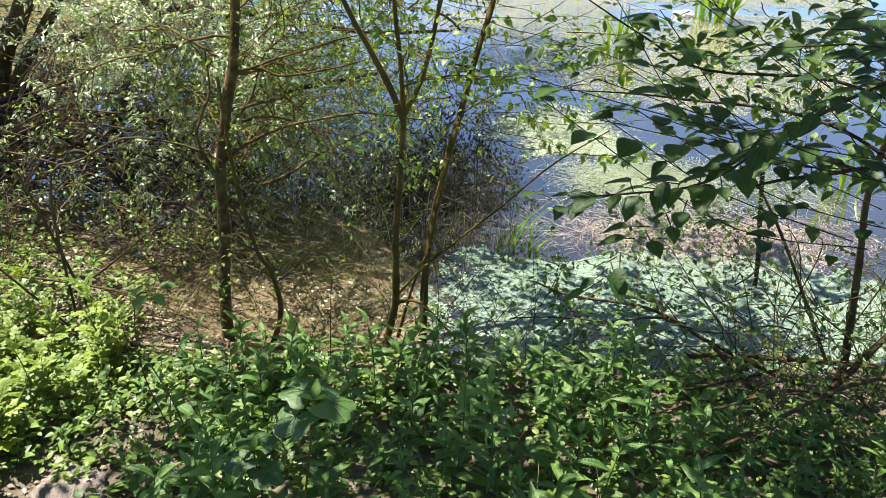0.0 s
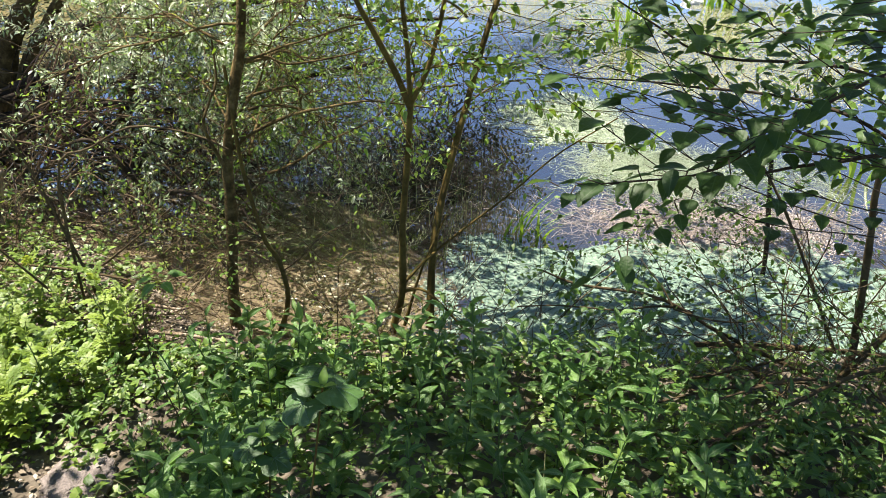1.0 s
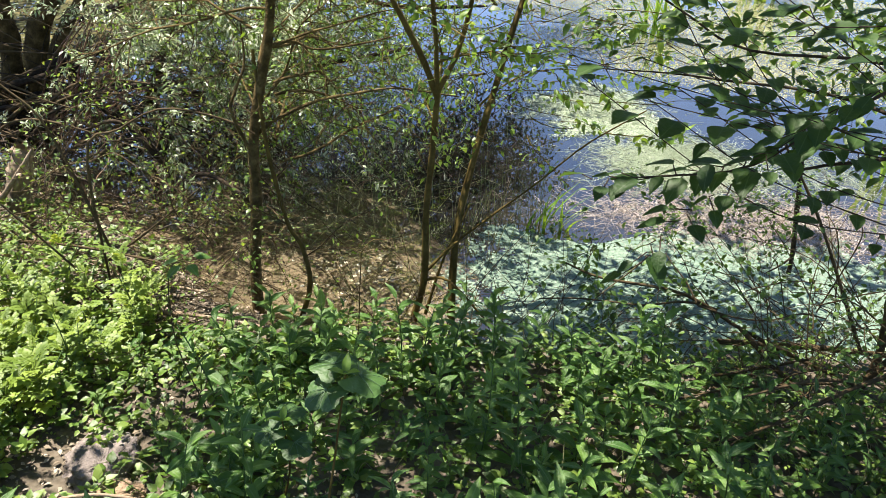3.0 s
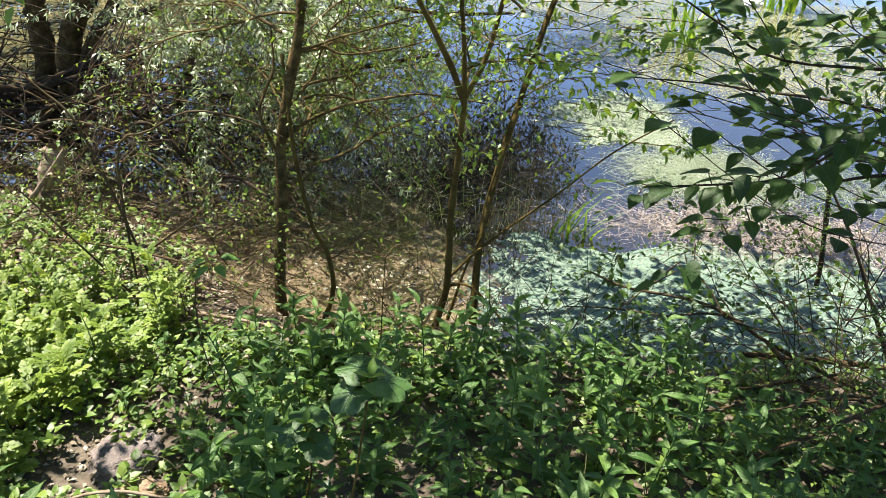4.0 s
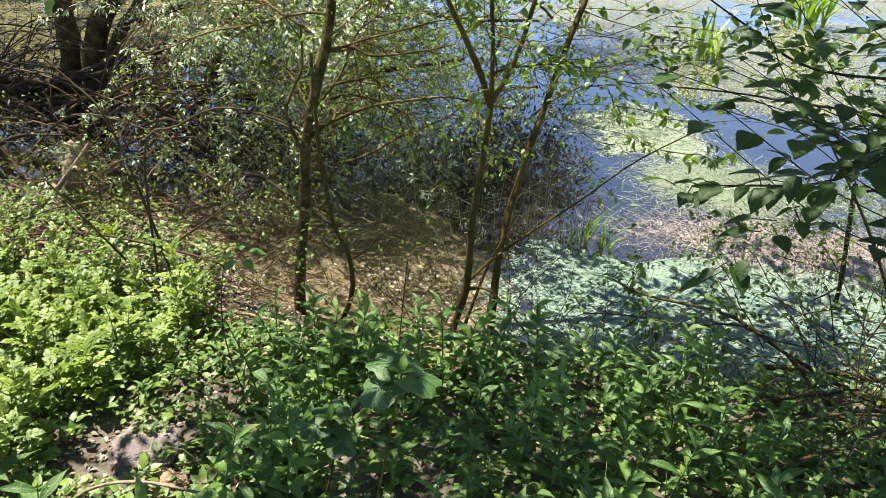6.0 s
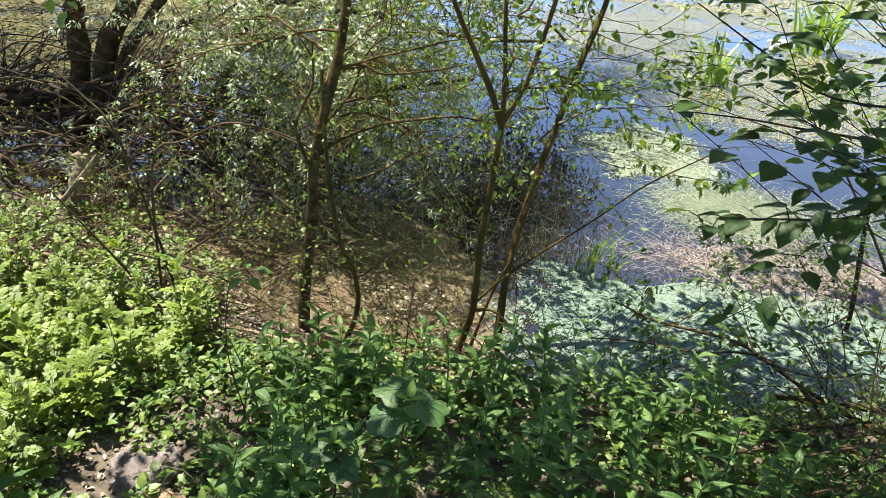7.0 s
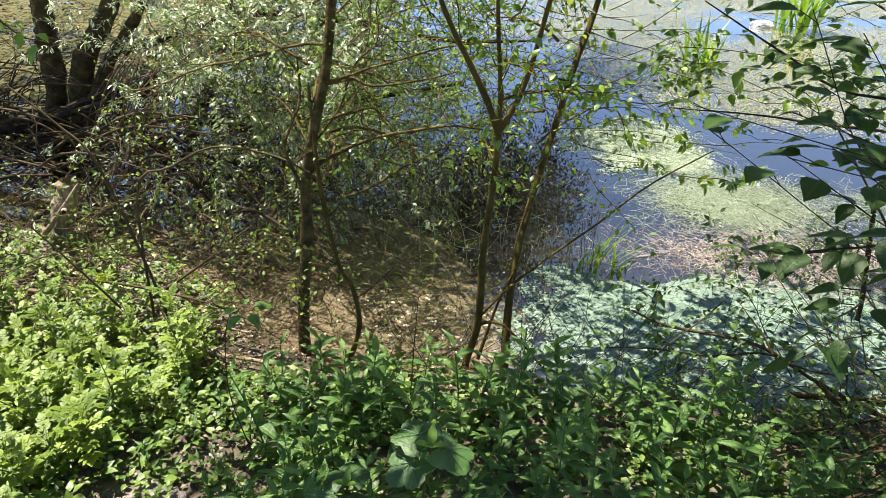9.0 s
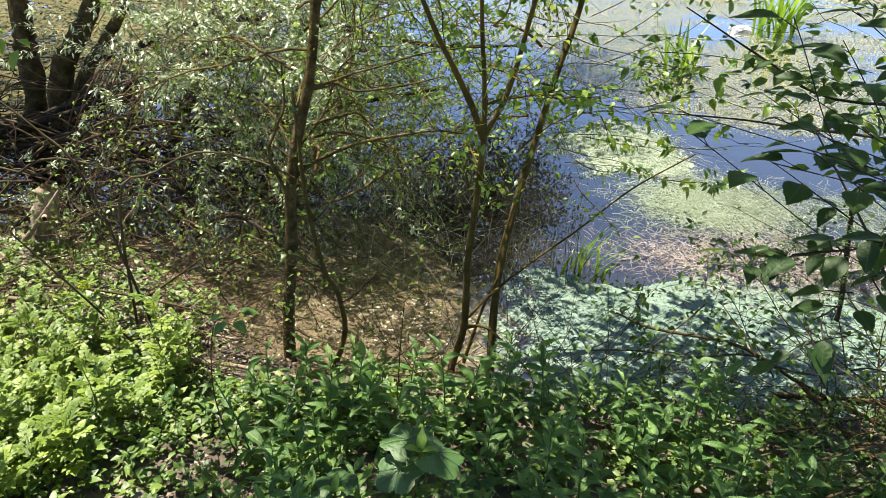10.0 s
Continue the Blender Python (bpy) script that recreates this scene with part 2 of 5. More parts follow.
def leaf_shape(length, width, n=4, fold=0.25, bend=0.3, blunt=0.8, wave=0.0, tooth=0.0):
    """A leaf along +y with a fold at the midrib and a drooping tip."""
    V, F = [], []
    for k in range(n + 1):
        s = k / n
        w = width / 2 * max(0.03, math.sin(math.pi * min(1, max(0, s)) ** blunt)) * (1 + tooth * (-1) ** k)
        y, z = s * length, -bend * length * s * s
        up = fold * w + wave * width * math.sin(5 * s)
        V += [(-w, y, z + up), (0, y, z), (w, y, z + fold * w - wave * width * math.sin(4 * s + 1))]
    for k in range(n):
        a = 3 * k
        F += [(a, a + 1, a + 4, a + 3), (a + 1, a + 2, a + 5, a + 4)]
    return np.array(V), np.array(F)


def placed(shape, pos, axis, up, size):
    """Many copies of one leaf shape in one mesh: positions, leaf axes, face normals, sizes."""
    V, F = shape
    pos, axis, up = (np.asarray(v, float) for v in (pos, axis, up))
    y = axis / (np.linalg.norm(axis, axis=1)[:, None] + 1e-9)
    x = np.cross(y, up)
    x /= np.linalg.norm(x, axis=1)[:, None] + 1e-9
    z = np.cross(x, y)
    R = np.stack([x, y, z], 2) * np.asarray(size, float)[:, None, None]
    W = np.einsum("nij,vj->nvi", R, V) + pos[:, None]
    G = F[None] + (np.arange(len(pos)) * len(V))[:, None, None]
    return W.reshape(-1, 3), G.reshape(-1, F.shape[1])


def value_noise(x, y, scale, seed=0.0):
    return np.array([noise.noise(Vector((a * scale, b * scale, seed))) for a, b in zip(x, y)])


def twigs(r, starts, ways, length, radius, sag=0.25, jitter=0.25, n=7, sides=4):
    """Crooked twigs. Returns tubes and a list of (point, way) along them."""
    tubes, spots = [], []
    for s, w in zip(starts, ways):
        l = length * r.uniform(0.5, 1.25)
        p, d, line = np.array(s, float), np.array(w, float), []
        d /= np.linalg.norm(d) + 1e-9
        for k in range(n):
            line.append(p.copy())
            d = d + r.normal(0, jitter, 3) * [1, 1, 0.8] + [0, 0, -sag / n]
            d /= np.linalg.norm(d)
            p = p + d * l / (n - 1)
            spots.append((line[-1], d.copy(), k / (n - 1)))
        tubes.append(tube(smooth_line(line, n + 3), radius * r.uniform(0.7, 1.2), radius * 0.3, sides))
    return tubes, spots


def tufts(r, spots, every, per, shape, size, first=0.3, bare=0.3):
    """Tufts of leaves that fan out from single points of the twigs."""
    P, A, U, S = [], [], [], []
    empty = False
    for p, d, s in spots:
        if s == 0:
            empty = r.uniform() < bare
        if s < first or empty or r.uniform() > every:
            continue
        tone = r.uniform(0.7, 1.15)
        for k in range(per):
            side = r.normal(0, 1, 3) * [1, 1, 0.55]
            side -= d * (side @ d)
            side /= np.linalg.norm(side) + 1e-9
            a = d * r.uniform(0.1, 1.2) + side + [0, 0, -0.1]
            P.append(p + d * r.uniform(-0.02, 0.03) + r.normal(0, 0.008, 3))
            A.append(a)
            U.append(np.array([0, 0, 1.0]) + r.normal(0, 0.45, 3))
            S.append(size * tone * r.uniform(0.6, 1.2))
    return placed(shape, P, A, U, S)


def leaves_on(r, spots, per, shape, size, spread=0.03, droop=0.2, first=0.15, bare=0.0, flat=False):
    """Leaves set alternately along twigs; some twigs stay bare."""
    P, A, U, S = [], [], [], []
    empty = False
    for p, d, s in spots:
        if s == 0:
            empty = r.uniform() < bare
        if s < first or empty:
            continue
        for _ in range(per):
            a = d * 0.5 + r.normal(0, 0.75, 3) * ([1, 1, 0.25] if flat else [1, 1, 1]) + [0, 0, -droop * (0.3 if flat else 1)]
            P.append(p + r.normal(0, spread, 3))
            A.append(a)
            U.append(r.normal(0, 0.25 if flat else 0.55, 3) + [0, 0, 1])
            S.append(size * r.uniform(0.55, 1.25))
    return placed(shape, P, A, U, S)

# ---- ground and water ----


def shore(x):
    """Where along y the bank meets the water."""
    return np.interp(x, [-40, -6, -3.6, -2.6, -2.0, -1.6, -1.2, -0.9, 0.0, 1.0, 2.2, 5, 40], [4.0, 4.0, 3.7, 3.5, 3.3, 3.05, 2.72, 2.58, 2.56, 2.58, 2.66, 2.8, 3.0])


def height(x, y):
    """The bank above the water's edge, the pond's bed below it, and the far bank."""
    x, y = np.asarray(x, float), np.asarray(y, float)
    d = shore(x) - y
    land = 0.15 * np.clip(d, 0, 4) + 0.02 * np.clip(d - 4, 0, 60)
    shelf = np.interp(x, [-2.0, -0.9, -0.5, -0.2, 0.1], [1.5, 1.6, 1.4, 0.85, 0.5])
    bed = -0.035 * np.clip(-d, 0, shelf) - 0.3 * np.clip(-d - shelf, 0, 1.2) - 0.07 * np.clip(-d / 0.22, 0, 1)
    far = np.clip((y - 34) * 0.12, 0, 1.4)
    side = np.clip((np.abs(x) - 30) * 0.12, 0, 1.4) * (d < 0)
    return land + bed + far * 1.6 + side * 1.2


def ground():
    def ticks(a, b, fine, lim):
        inner = np.arange(a, b + fine / 2, fine)
        outer = [lim * k for k in (0.004, 0.01, 0.03, 0.1, 0.3, 1.0)]
        return np.concatenate([[a - o for o in reversed(outer)], inner, [b + o for o in outer]])
    xs, ys = ticks(-6, 6, 0.07, 1500), ticks(-2, 9, 0.07, 1500)
    ys = np.sort(np.concatenate([ys, [16, 24, 30, 33, 35, 38, 42, 46, 52]]))
    X, Y = np.meshgrid(xs, ys, indexing="ij")
    x, y = X.ravel(), Y.ravel()
    z = height(x, y)
    near = (np.abs(x) < 6.5) & (y > -2.5) & (y < 9.5)
    bumps = np.zeros(len(x))
    bumps[near] = 0.035 * value_noise(x[near], y[near], 1.7, 3) + 0.016 * value_noise(x[near], y[near], 6.5, 8)
    V = np.stack([x, y, z + bumps], 1)
    i, j = np.meshgrid(np.arange(len(xs) - 1), np.arange(len(ys) - 1), indexing="ij")
    a = (i * len(ys) + j).ravel()
    F = np.stack([a, a + len(ys), a + len(ys) + 1, a + 1], 1)
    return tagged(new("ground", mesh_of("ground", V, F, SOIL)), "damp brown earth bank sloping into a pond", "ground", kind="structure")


ground()
bm = bmesh.new()
bmesh.ops.create_grid(bm, x_segments=8, y_segments=8, size=1)
for v in bm.verts:
    v.co = Vector((v.co.x * 46, 20.5 + v.co.y * 20.5, 0))
me = bpy.data.meshes.new("water")
bm.to_mesh(me)
bm.free()
me.materials.append(WATER)
tagged(new("water", me), "still shallow pond water, clear brown at the edge", "water", kind="structure")


# ---- floating plants ----


def discs(name, label, mat, x, y, r, seed, tilt=0.05, sides=6, z=0.004, category="pondweed"):
    """Small floating leaves lying on the water, one sheet of stuff."""
    g = rng(seed)
    ang = np.arange(sides) * 2 * np.pi / sides
    ring = np.stack([np.cos(ang), np.sin(ang)], 1)[None] * (r[:, None, None] * g.uniform(0.75, 1.15, (len(x), sides, 1)))
    slope = g.normal(0, tilt, (len(x), 1, 2))
    zz = z + g.uniform(0, 0.004, (len(x), 1)) + (ring * slope).sum(2)
    V = np.concatenate([ring + np.stack([x, y], 1)[:, None], zz[..., None]], 2).reshape(-1, 3)
    F = np.arange(len(V)).reshape(-1, sides)
    return tagged(new(name, mesh_of(name, V, F, mat, False)), label, category, kind="stuff")


def scatter(seed, n, x0, x1, y0, y1, keep):
    g = rng(seed)
    x, y = g.uniform(x0, x1, n), g.uniform(y0, y1, n)
    ok = keep(x, y, g.uniform(0, 1, n))
    return x[ok], y[ok]


def tiled(seed, step, x0, x1, y0, y1, keep):
    """An even but shaken spread, so that neighbours just touch."""
    g = rng(seed)
    X, Y = np.meshgrid(np.arange(x0, x1, step), np.arange(y0, y1, step))
    x, y = (q.ravel() + g.uniform(-0.6, 0.6, q.size) * step for q in (X, Y))
    ok = keep(x, y, g.uniform(0, 1, len(x)))
    return x[ok], y[ok]


def thick_mat(x, y, u):
    return near_mat(x, y, u / np.clip((3.15 - x) / 0.7 + 0.5 * value_noise(x, y, 3.0, 17), 0.001, 1))


def near_mat(x, y, u):
    top = 3.5 + np.clip(x - 0.55, 0, 1.0) * 0.12 + 0.3 * value_noise(x, y, 2.2, 5) + 0.12 * value_noise(x, y, 8, 5)
    edge = -0.1 + 0.3 * value_noise(x, y, 2.2, 9) + 0.12 * value_noise(x, y, 9, 9) + 0.3 * np.clip(y - 3.2, 0, 1)
    clumps = value_noise(x, y, 5.0, 2) + 0.5 * value_noise(x, y, 14.0, 4)
    holes = np.clip(1.0 - 2.2 * np.clip(-clumps - 0.42, 0, 1), 0, 1)
    holes = holes * np.clip(1.0 - 0.75 * np.clip((x - 1.15) / 0.5, 0, 1) * np.clip((y - 3.25) / 0.5, 0, 1), 0, 1)
    fade = np.clip((x - edge) / 0.35 + 0.9 * value_noise(x, y, 7.0, 12) + 0.6 * value_noise(x, y, 19.0, 13), 0, 1)
    return (y > shore(x) - 0.12) & (y < top) & (x > edge) & (u < holes * fade)


x, y = tiled(11, 0.0086, -0.3, 3.2, 2.4, 4.7, thick_mat)
discs("duckweed", "pale green duckweed mat floating on the water", DUCK, x, y, rng(12).uniform(0.005, 0.0095, len(x)), 13, 0.1, 5)

x, y = tiled(14, 0.0095, -0.3, 3.2, 2.4, 4.7, thick_mat)
discs("duckweed", "older duckweed just under the floating mat", DUCK, x, y, rng(15).uniform(0.0045, 0.008, len(x)), 16, 0.05, 5, 0.0015)

x, y = tiled(17, 0.017, 2.4, 6.2, 2.5, 4.6, lambda a, b, u: near_mat(a, b, u) & (u < np.clip((5.9 - a) / 1.5 + 0.5 * value_noise(a, b, 2.0, 8), 0, 1)))
discs("duckweed", "thinning edge of the pale duckweed mat", DUCK, x, y, rng(18).uniform(0.007, 0.014, len(x)), 19, 0.1, 5)


def island(x, y, u):
    q = ((x - 0.92) / 0.55) ** 2 + ((y - 5.6) / 0.58) ** 2 + 0.9 * value_noise(x, y, 2.6, 6) + 0.3 * value_noise(x, y, 9, 6)
    return u < np.clip(1.9 * (1.2 - q), 0, 0.96)


x, y = tiled(21, 0.009, 0.2, 1.7, 4.8, 6.4, island)
discs("pondweed", "pale yellow-green floating pondweed island", STRAND, x, y, rng(22).uniform(0.004, 0.0095, len(x)), 23, 0.22, 5)


def far_mat(x, y, u):
    bands = 1.5 * value_noise(x * 0.6, y, 0.9, 7) + 0.7 * value_noise(x, y, 2.6, 3)
    start = np.interp(x, [-3, -0.5, 0.6, 1.2, 2.0, 6], [7.6, 7.2, 6.9, 6.4, 6.0, 5.6])
    rich = np.clip((x + 0.8) / 2.0, 0, 1) * np.clip((y - start) / 0.8, 0, 1)
    inside = (x > -0.35 * y + 1.2) & (x < 0.52 * y + 0.4)
    return inside & (y > start) & (u < np.clip(rich * (1.08 + 1.2 * bands), 0.0, 0.97))


x, y = tiled(31, 0.0145, -3, 8, 5.6, 12.5, far_mat)
discs("pondweed", "sunlit olive and straw-coloured floating pondweed", MAT_FAR, x, y, rng(32).uniform(0.004, 0.0115, len(x)), 33, 0.17, 4)


x, y = tiled(34, 0.034, -4, 14, 12.3, 24.0, far_mat)
discs("pondweed", "distant sheet of floating pondweed on the pond", MAT_FAR, x, y, rng(35).uniform(0.012, 0.03, len(x)), 36, 0.15, 4)


def left_film(x, y, u):
    return u < np.clip(1.0 + 0.9 * value_noise(x, y, 1.1, 4), 0, 0.99) * np.clip((y - 4.3) / 0.6, 0, 1) * np.clip((-2.9 - x) / 0.5, 0, 1)


x, y = tiled(41, 0.03, -9, -2.8, 4.3, 10.5, left_film)
discs("pondweed", "straw-coloured film of floating weed", TAN_FILM, x, y, rng(42).uniform(0.015, 0.035, len(x)), 43, 0.12)


def shallow_bits(x, y, u):
    q = ((x + 0.48) / 0.42) ** 2 + ((y - 2.92) / 0.36) ** 2
    return u < np.clip(0.85 - q + 1.8 * value_noise(x, y, 5, 1), 0.03, 0.9)


x, y = scatter(51, 2300, -1.3, 0.1, 2.5, 3.6, shallow_bits)
discs("floating_leaf_bits", "pale yellowish petals and leaf bits on shallow water", PETAL, x, y, 0.003 + 0.011 * rng(52).uniform(0, 1, len(x)) ** 2, 53, 0.12, 5, category="debris")


def strands(seed, count, centre, radius, length):
    g = rng(seed)
    P, out = [], []
    for _ in range(count):
        q = g.normal(0, 0.45, 2) * radius
        a = math.atan2(q[1], q[0]) + g.normal(0, 1.3)
        p = np.array([centre[0] + q[0], centre[1] + q[1], 0.004 + g.uniform(0, 0.012)])
        l, turn, line = length * g.uniform(0.5, 1.3), g.normal(0, 0.35), []
        for k in range(6):
            line.append(p.copy())
            p = p + np.array([math.cos(a), math.sin(a), g.normal(0, 0.04)]) * l / 5
            p[2] = max(0.003, p[2])
            a += turn / 3 + g.normal(0, 0.25)
        out.append(tube(line, 0.0013, 0.0007, 3))
    return join(out)


for seed, n, c, rad, ln in ((60, 900, (0.95, 5.55), (0.6, 0.5), 0.14), (61, 2600, (1.44, 4.62), (0.6, 0.5), 0.15), (64, 300, (2.4, 4.6), (0.5, 0.4), 0.2)):
    V, F = strands(seed, n, c, np.array(rad), ln)
    tagged(new("water_milfoil", mesh_of("water_milfoil", V, F, STRAND)), "feathery pale green water milfoil at the surface", "water plant", kind="stuff")

V, F = strands(65, 2400, (1.6, 3.85), np.array((1.1, 0.42)), 0.11)
tagged(new("waterweed", mesh_of("waterweed", V, F, TAN_STRAND)), "tangled tan and pinkish drying waterweed at the surface", "water plant", kind="stuff")
x, y = tiled(68, 0.012, 0.8, 3.4, 3.35, 4.6, lambda a, b, u: u < np.clip(0.75 - ((a - 1.75) / 1.0) ** 2 - ((b - 3.85) / 0.42) ** 2 + 1.1 * value_noise(a, b, 4.0, 15), 0, 0.8))
discs("pondweed", "drying tan pondweed leaves among the waterweed", TAN_STRAND, x, y, rng(69).uniform(0.003, 0.008, len(x)), 70, 0.3, 4)
g = rng(66)
q = g.normal(0, 0.48, (5000, 2)) * [0.55, 0.44] + [1.44, 4.62]
discs("pondweed", "tiny pale leaf tips among the milfoil", STRAND, q[:, 0], q[:, 1], g.uniform(0.003, 0.007, len(q)), 67, 0.3, 5)

# ---- trees on the bank ----


def trunk_part(name, tree, pts, r0, r1, mat, n=26, sides=9, rough=0.05, seed=1, label=""):
    line = smooth_line(pts, n)
    line = line - np.array(tree.matrix_basis.translation)
    V, F = tube(line, r0, r1, sides, rough, seed)
    return part(name, mesh_of(name, V, F, mat), tree, label)


def branching(tree, r, anchors, ways, length, radius, mat, leaf_mat, shape, size, per, sub=3, sub_len=0.4, sag=0.2, crown_label="", bare=0.0, crook=0.2):
    """Limbs from the anchors, side shoots on the limbs and leaves on the shoots, as a branches and a crown part."""
    off = np.array(tree.matrix_basis.translation)
    t1, s1 = twigs(r, anchors, ways, length, radius, sag, crook, 8, 5)
    starts, dirs = [], []
    for p, d, s in s1:
        if s > 0.2:
            for _ in range(sub):
                starts.append(p)
                dirs.append(d * 0.5 + r.normal(0, 0.6, 3))
    t2, s2 = twigs(r, starts, dirs, length * sub_len, radius * 0.4, sag, crook * 1.2, 6, 3)
    for v, f in t1:
        part("limb", mesh_of("limb", v - off, f, mat), tree)
    V, F = join(t2)
    part("twig_tangle", mesh_of("twig_tangle", V - off, F, mat), tree, "", "stuff")
    keep = [q for q in s2 if r.uniform() > bare]
    V, F = leaves_on(r, keep, per, shape, size)
    part("crown", mesh_of("crown", V - off, F, leaf_mat), tree, crown_label, "stuff")


PLAIN_LEAF = (np.array([(0, 0, 0), (0.28, 0.45, 0.05), (0, 1.0, -0.2), (-0.28, 0.5, 0.05)]), np.array([(0, 1, 2, 3)]))
LOW_LEAF = leaf_shape(1.0, 0.66, 3, 0.2, 0.25, 0.7)
TUFT_LEAF = leaf_shape(1.0, 0.32, 2, 0.2, 0.25, 0.85)
SMALL_LEAF = leaf_shape(1.0, 0.5, 3, 0.2, 0.25, 0.8)
WILLOW_LEAF = leaf_shape(1.0, 0.26, 3, 0.2, 0.3, 0.85)
OVAL_LEAF = leaf_shape(1.0, 0.6, 4, 0.2, 0.25, 0.75)

# the stout single trunk
tree = thing("tree", "slender brown-barked tree rooted at the pond's edge", "tree", at=(-0.99, 2.66, -0.05))
trunk_part("trunk", tree, [(-0.985, 2.65, -0.1), (-1.0, 2.71, 0.17), (-0.975, 2.76, 0.53), (-0.97, 2.79, 0.79), (-0.93, 2.82, 1.03), (-0.88, 2.85, 1.25), (-0.85, 2.89, 1.53), (-0.80, 2.98, 2.2), (-0.86, 3.05, 3.0), (-0.82, 3.2, 3.9)], 0.029, 0.013, BARK, 40, 10, 0.05, 3)
r = rng(101)
anch = [(-0.97 + r.uniform(-0.02, 0.1), 2.78 + 0.1 * h, h) for h in (0.7, 0.75, 0.8, 0.87, 0.95, 1.0, 1.05, 1.12, 1.2, 1.27, 1.35, 1.42, 1.5, 1.6)]
ways = [(r.uniform(-1, 1), r.uniform(0.1, 1), r.uniform(0, 0.4)) for _ in anch]
branching(tree, r, anch, ways, 0.95, 0.008, BARK, SPRING, SMALL_LEAF, 0.02, 3, 3, 0.45, 0.15, "small fresh yellow-green leaves", 0.3)

P, A, U = [], [], []
for _ in range(46):
    h, a = r.uniform(0.15, 1.5), r.uniform(0, 6.28)
    c = np.array([np.interp(h, [0.17, 0.53, 0.79, 1.03, 1.25, 1.53], [-1.0, -0.975, -0.97, -0.93, -0.88, -0.85]), 2.69 + 0.13 * h, h])
    out = np.array([math.cos(a), math.sin(a), 0.2])
    P.append(c + out * 0.035)
    A.append(out + r.normal(0, 0.4, 3))
    U.append(out * 0.4 + [0, 0, 1])
V, F = placed(OVAL_LEAF, P, A, U, r.uniform(0.02, 0.04, len(P)))
part("ivy", mesh_of("ivy", V - np.array([-0.99, 2.66, -0.05]), F, SPRING), tree, "small bright ivy-like leaves on the trunk", "stuff")

trunk_part("limb", tree, [(-0.84, 2.9, 1.7), (-1.15, 2.5, 2.15), (-1.45, 2.1, 2.0), (-1.56, 2.0, 1.68), (-1.5, 1.98, 1.58), (-1.42, 1.98, 1.56)], 0.006, 0.0015, BARK, 22, 6, 0.05, 13)
for k in range(13):
    s = k / 12
    l = r.uniform(0.035, 0.06)
    ob = part("leaf", mesh_of("leaf", *leaf_shape(l, l * 0.6, 6, 0.2, 0.3, 0.75, 0.05, 0.12), SPRING), tree)
    p = Vector((np.interp(s, [0, 0.6, 1], [-1.62, -1.55, -1.43]), 1.98 + r.normal(0, 0.02), np.interp(s, [0, 0.6, 1], [1.66, 1.6, 1.56]) + r.normal(0, 0.012)))
    ob.matrix_basis = Matrix.Translation(p - Vector((-0.99, 2.66, -0.05))) @ Matrix.Rotation(r.uniform(0, 6.28), 4, "Z") @ Matrix.Rotation(r.normal(-0.2, 0.3), 4, "X")

for k, (pts, a, b) in enumerate((
    ([(-0.97, 2.78, 0.83), (-0.88, 2.84, 0.9), (-0.71, 2.88, 0.98), (-0.55, 2.92, 1.01), (-0.39, 2.96, 1.03), (-0.26, 3.0, 1.01), (-0.1, 3.04, 0.98)], 0.009, 0.003),
    ([(-0.89, 2.85, 1.22), (-0.79, 2.89, 1.23), (-0.7, 2.93, 1.19), (-0.49, 2.97, 1.22), (-0.36, 3.01, 1.25)], 0.007, 0.003),
    ([(-0.9, 2.85, 1.2), (-0.72, 2.89, 1.27), (-0.63, 2.93, 1.29), (-0.43, 2.97, 1.35), (-0.2, 3.01, 1.38)], 0.006, 0.002),
    ([(-0.98, 2.76, 0.8), (-1.03, 2.74, 0.97), (-1.01, 2.78, 1.06), (-0.98, 2.82, 1.15), (-0.99, 2.86, 1.3)], 0.008, 0.004))):
    trunk_part("limb", tree, pts, a, b, BARK, 24, 7, 0.06, 180 + k)

# the twin-stemmed sapling
tree = thing("sapling", "twin-stemmed young tree with olive bark and forked stems", "tree", at=(-0.2, 2.7, -0.05))
trunk_part("stem", tree, [(-0.27, 2.70, -0.16), (-0.25, 2.72, 0.0), (-0.21, 2.72, 0.21), (-0.21, 2.73, 0.56), (-0.19, 2.74, 0.87), (-0.18, 2.74, 1.10)], 0.019, 0.013, GREEN_BARK, 24, 9, 0.05, 4)
trunk_part("stem", tree, [(-0.07, 2.68, -0.12), (-0.08, 2.76, 0.14), (-0.07, 2.87, 0.43), (-0.01, 3.0, 0.74), (0.06, 3.11, 1.02), (0.12, 3.2, 1.26), (0.19, 3.3, 1.5), (0.3, 3.45, 2.1), (0.34, 3.5, 3.0)], 0.02, 0.01, GREEN_BARK, 32, 9, 0.05, 5)
trunk_part("limb", tree, [(-0.18, 2.74, 1.09), (-0.24, 2.745, 1.23), (-0.31, 2.75, 1.36), (-0.42, 2.75, 1.57), (-0.62, 2.7, 2.1), (-0.7, 2.6, 2.9)], 0.0145, 0.006, GREEN_BARK, 20, 8, 0.04, 6)
trunk_part("limb", tree, [(-0.18, 2.74, 1.10), (-0.195, 2.75, 1.33), (-0.22, 2.75, 1.58), (-0.25, 2.8, 2.2), (-0.2, 2.7, 3.1)], 0.011, 0.005, GREEN_BARK, 16, 8, 0.04, 7)
trunk_part("limb", tree, [(-0.18, 2.74, 1.10), (-0.10, 2.75, 1.29), (-0.04, 2.75, 1.59), (0.05, 2.7, 2.1), (0.1, 2.6, 3.0)], 0.012, 0.005, GREEN_BARK, 16, 8, 0.04, 8)
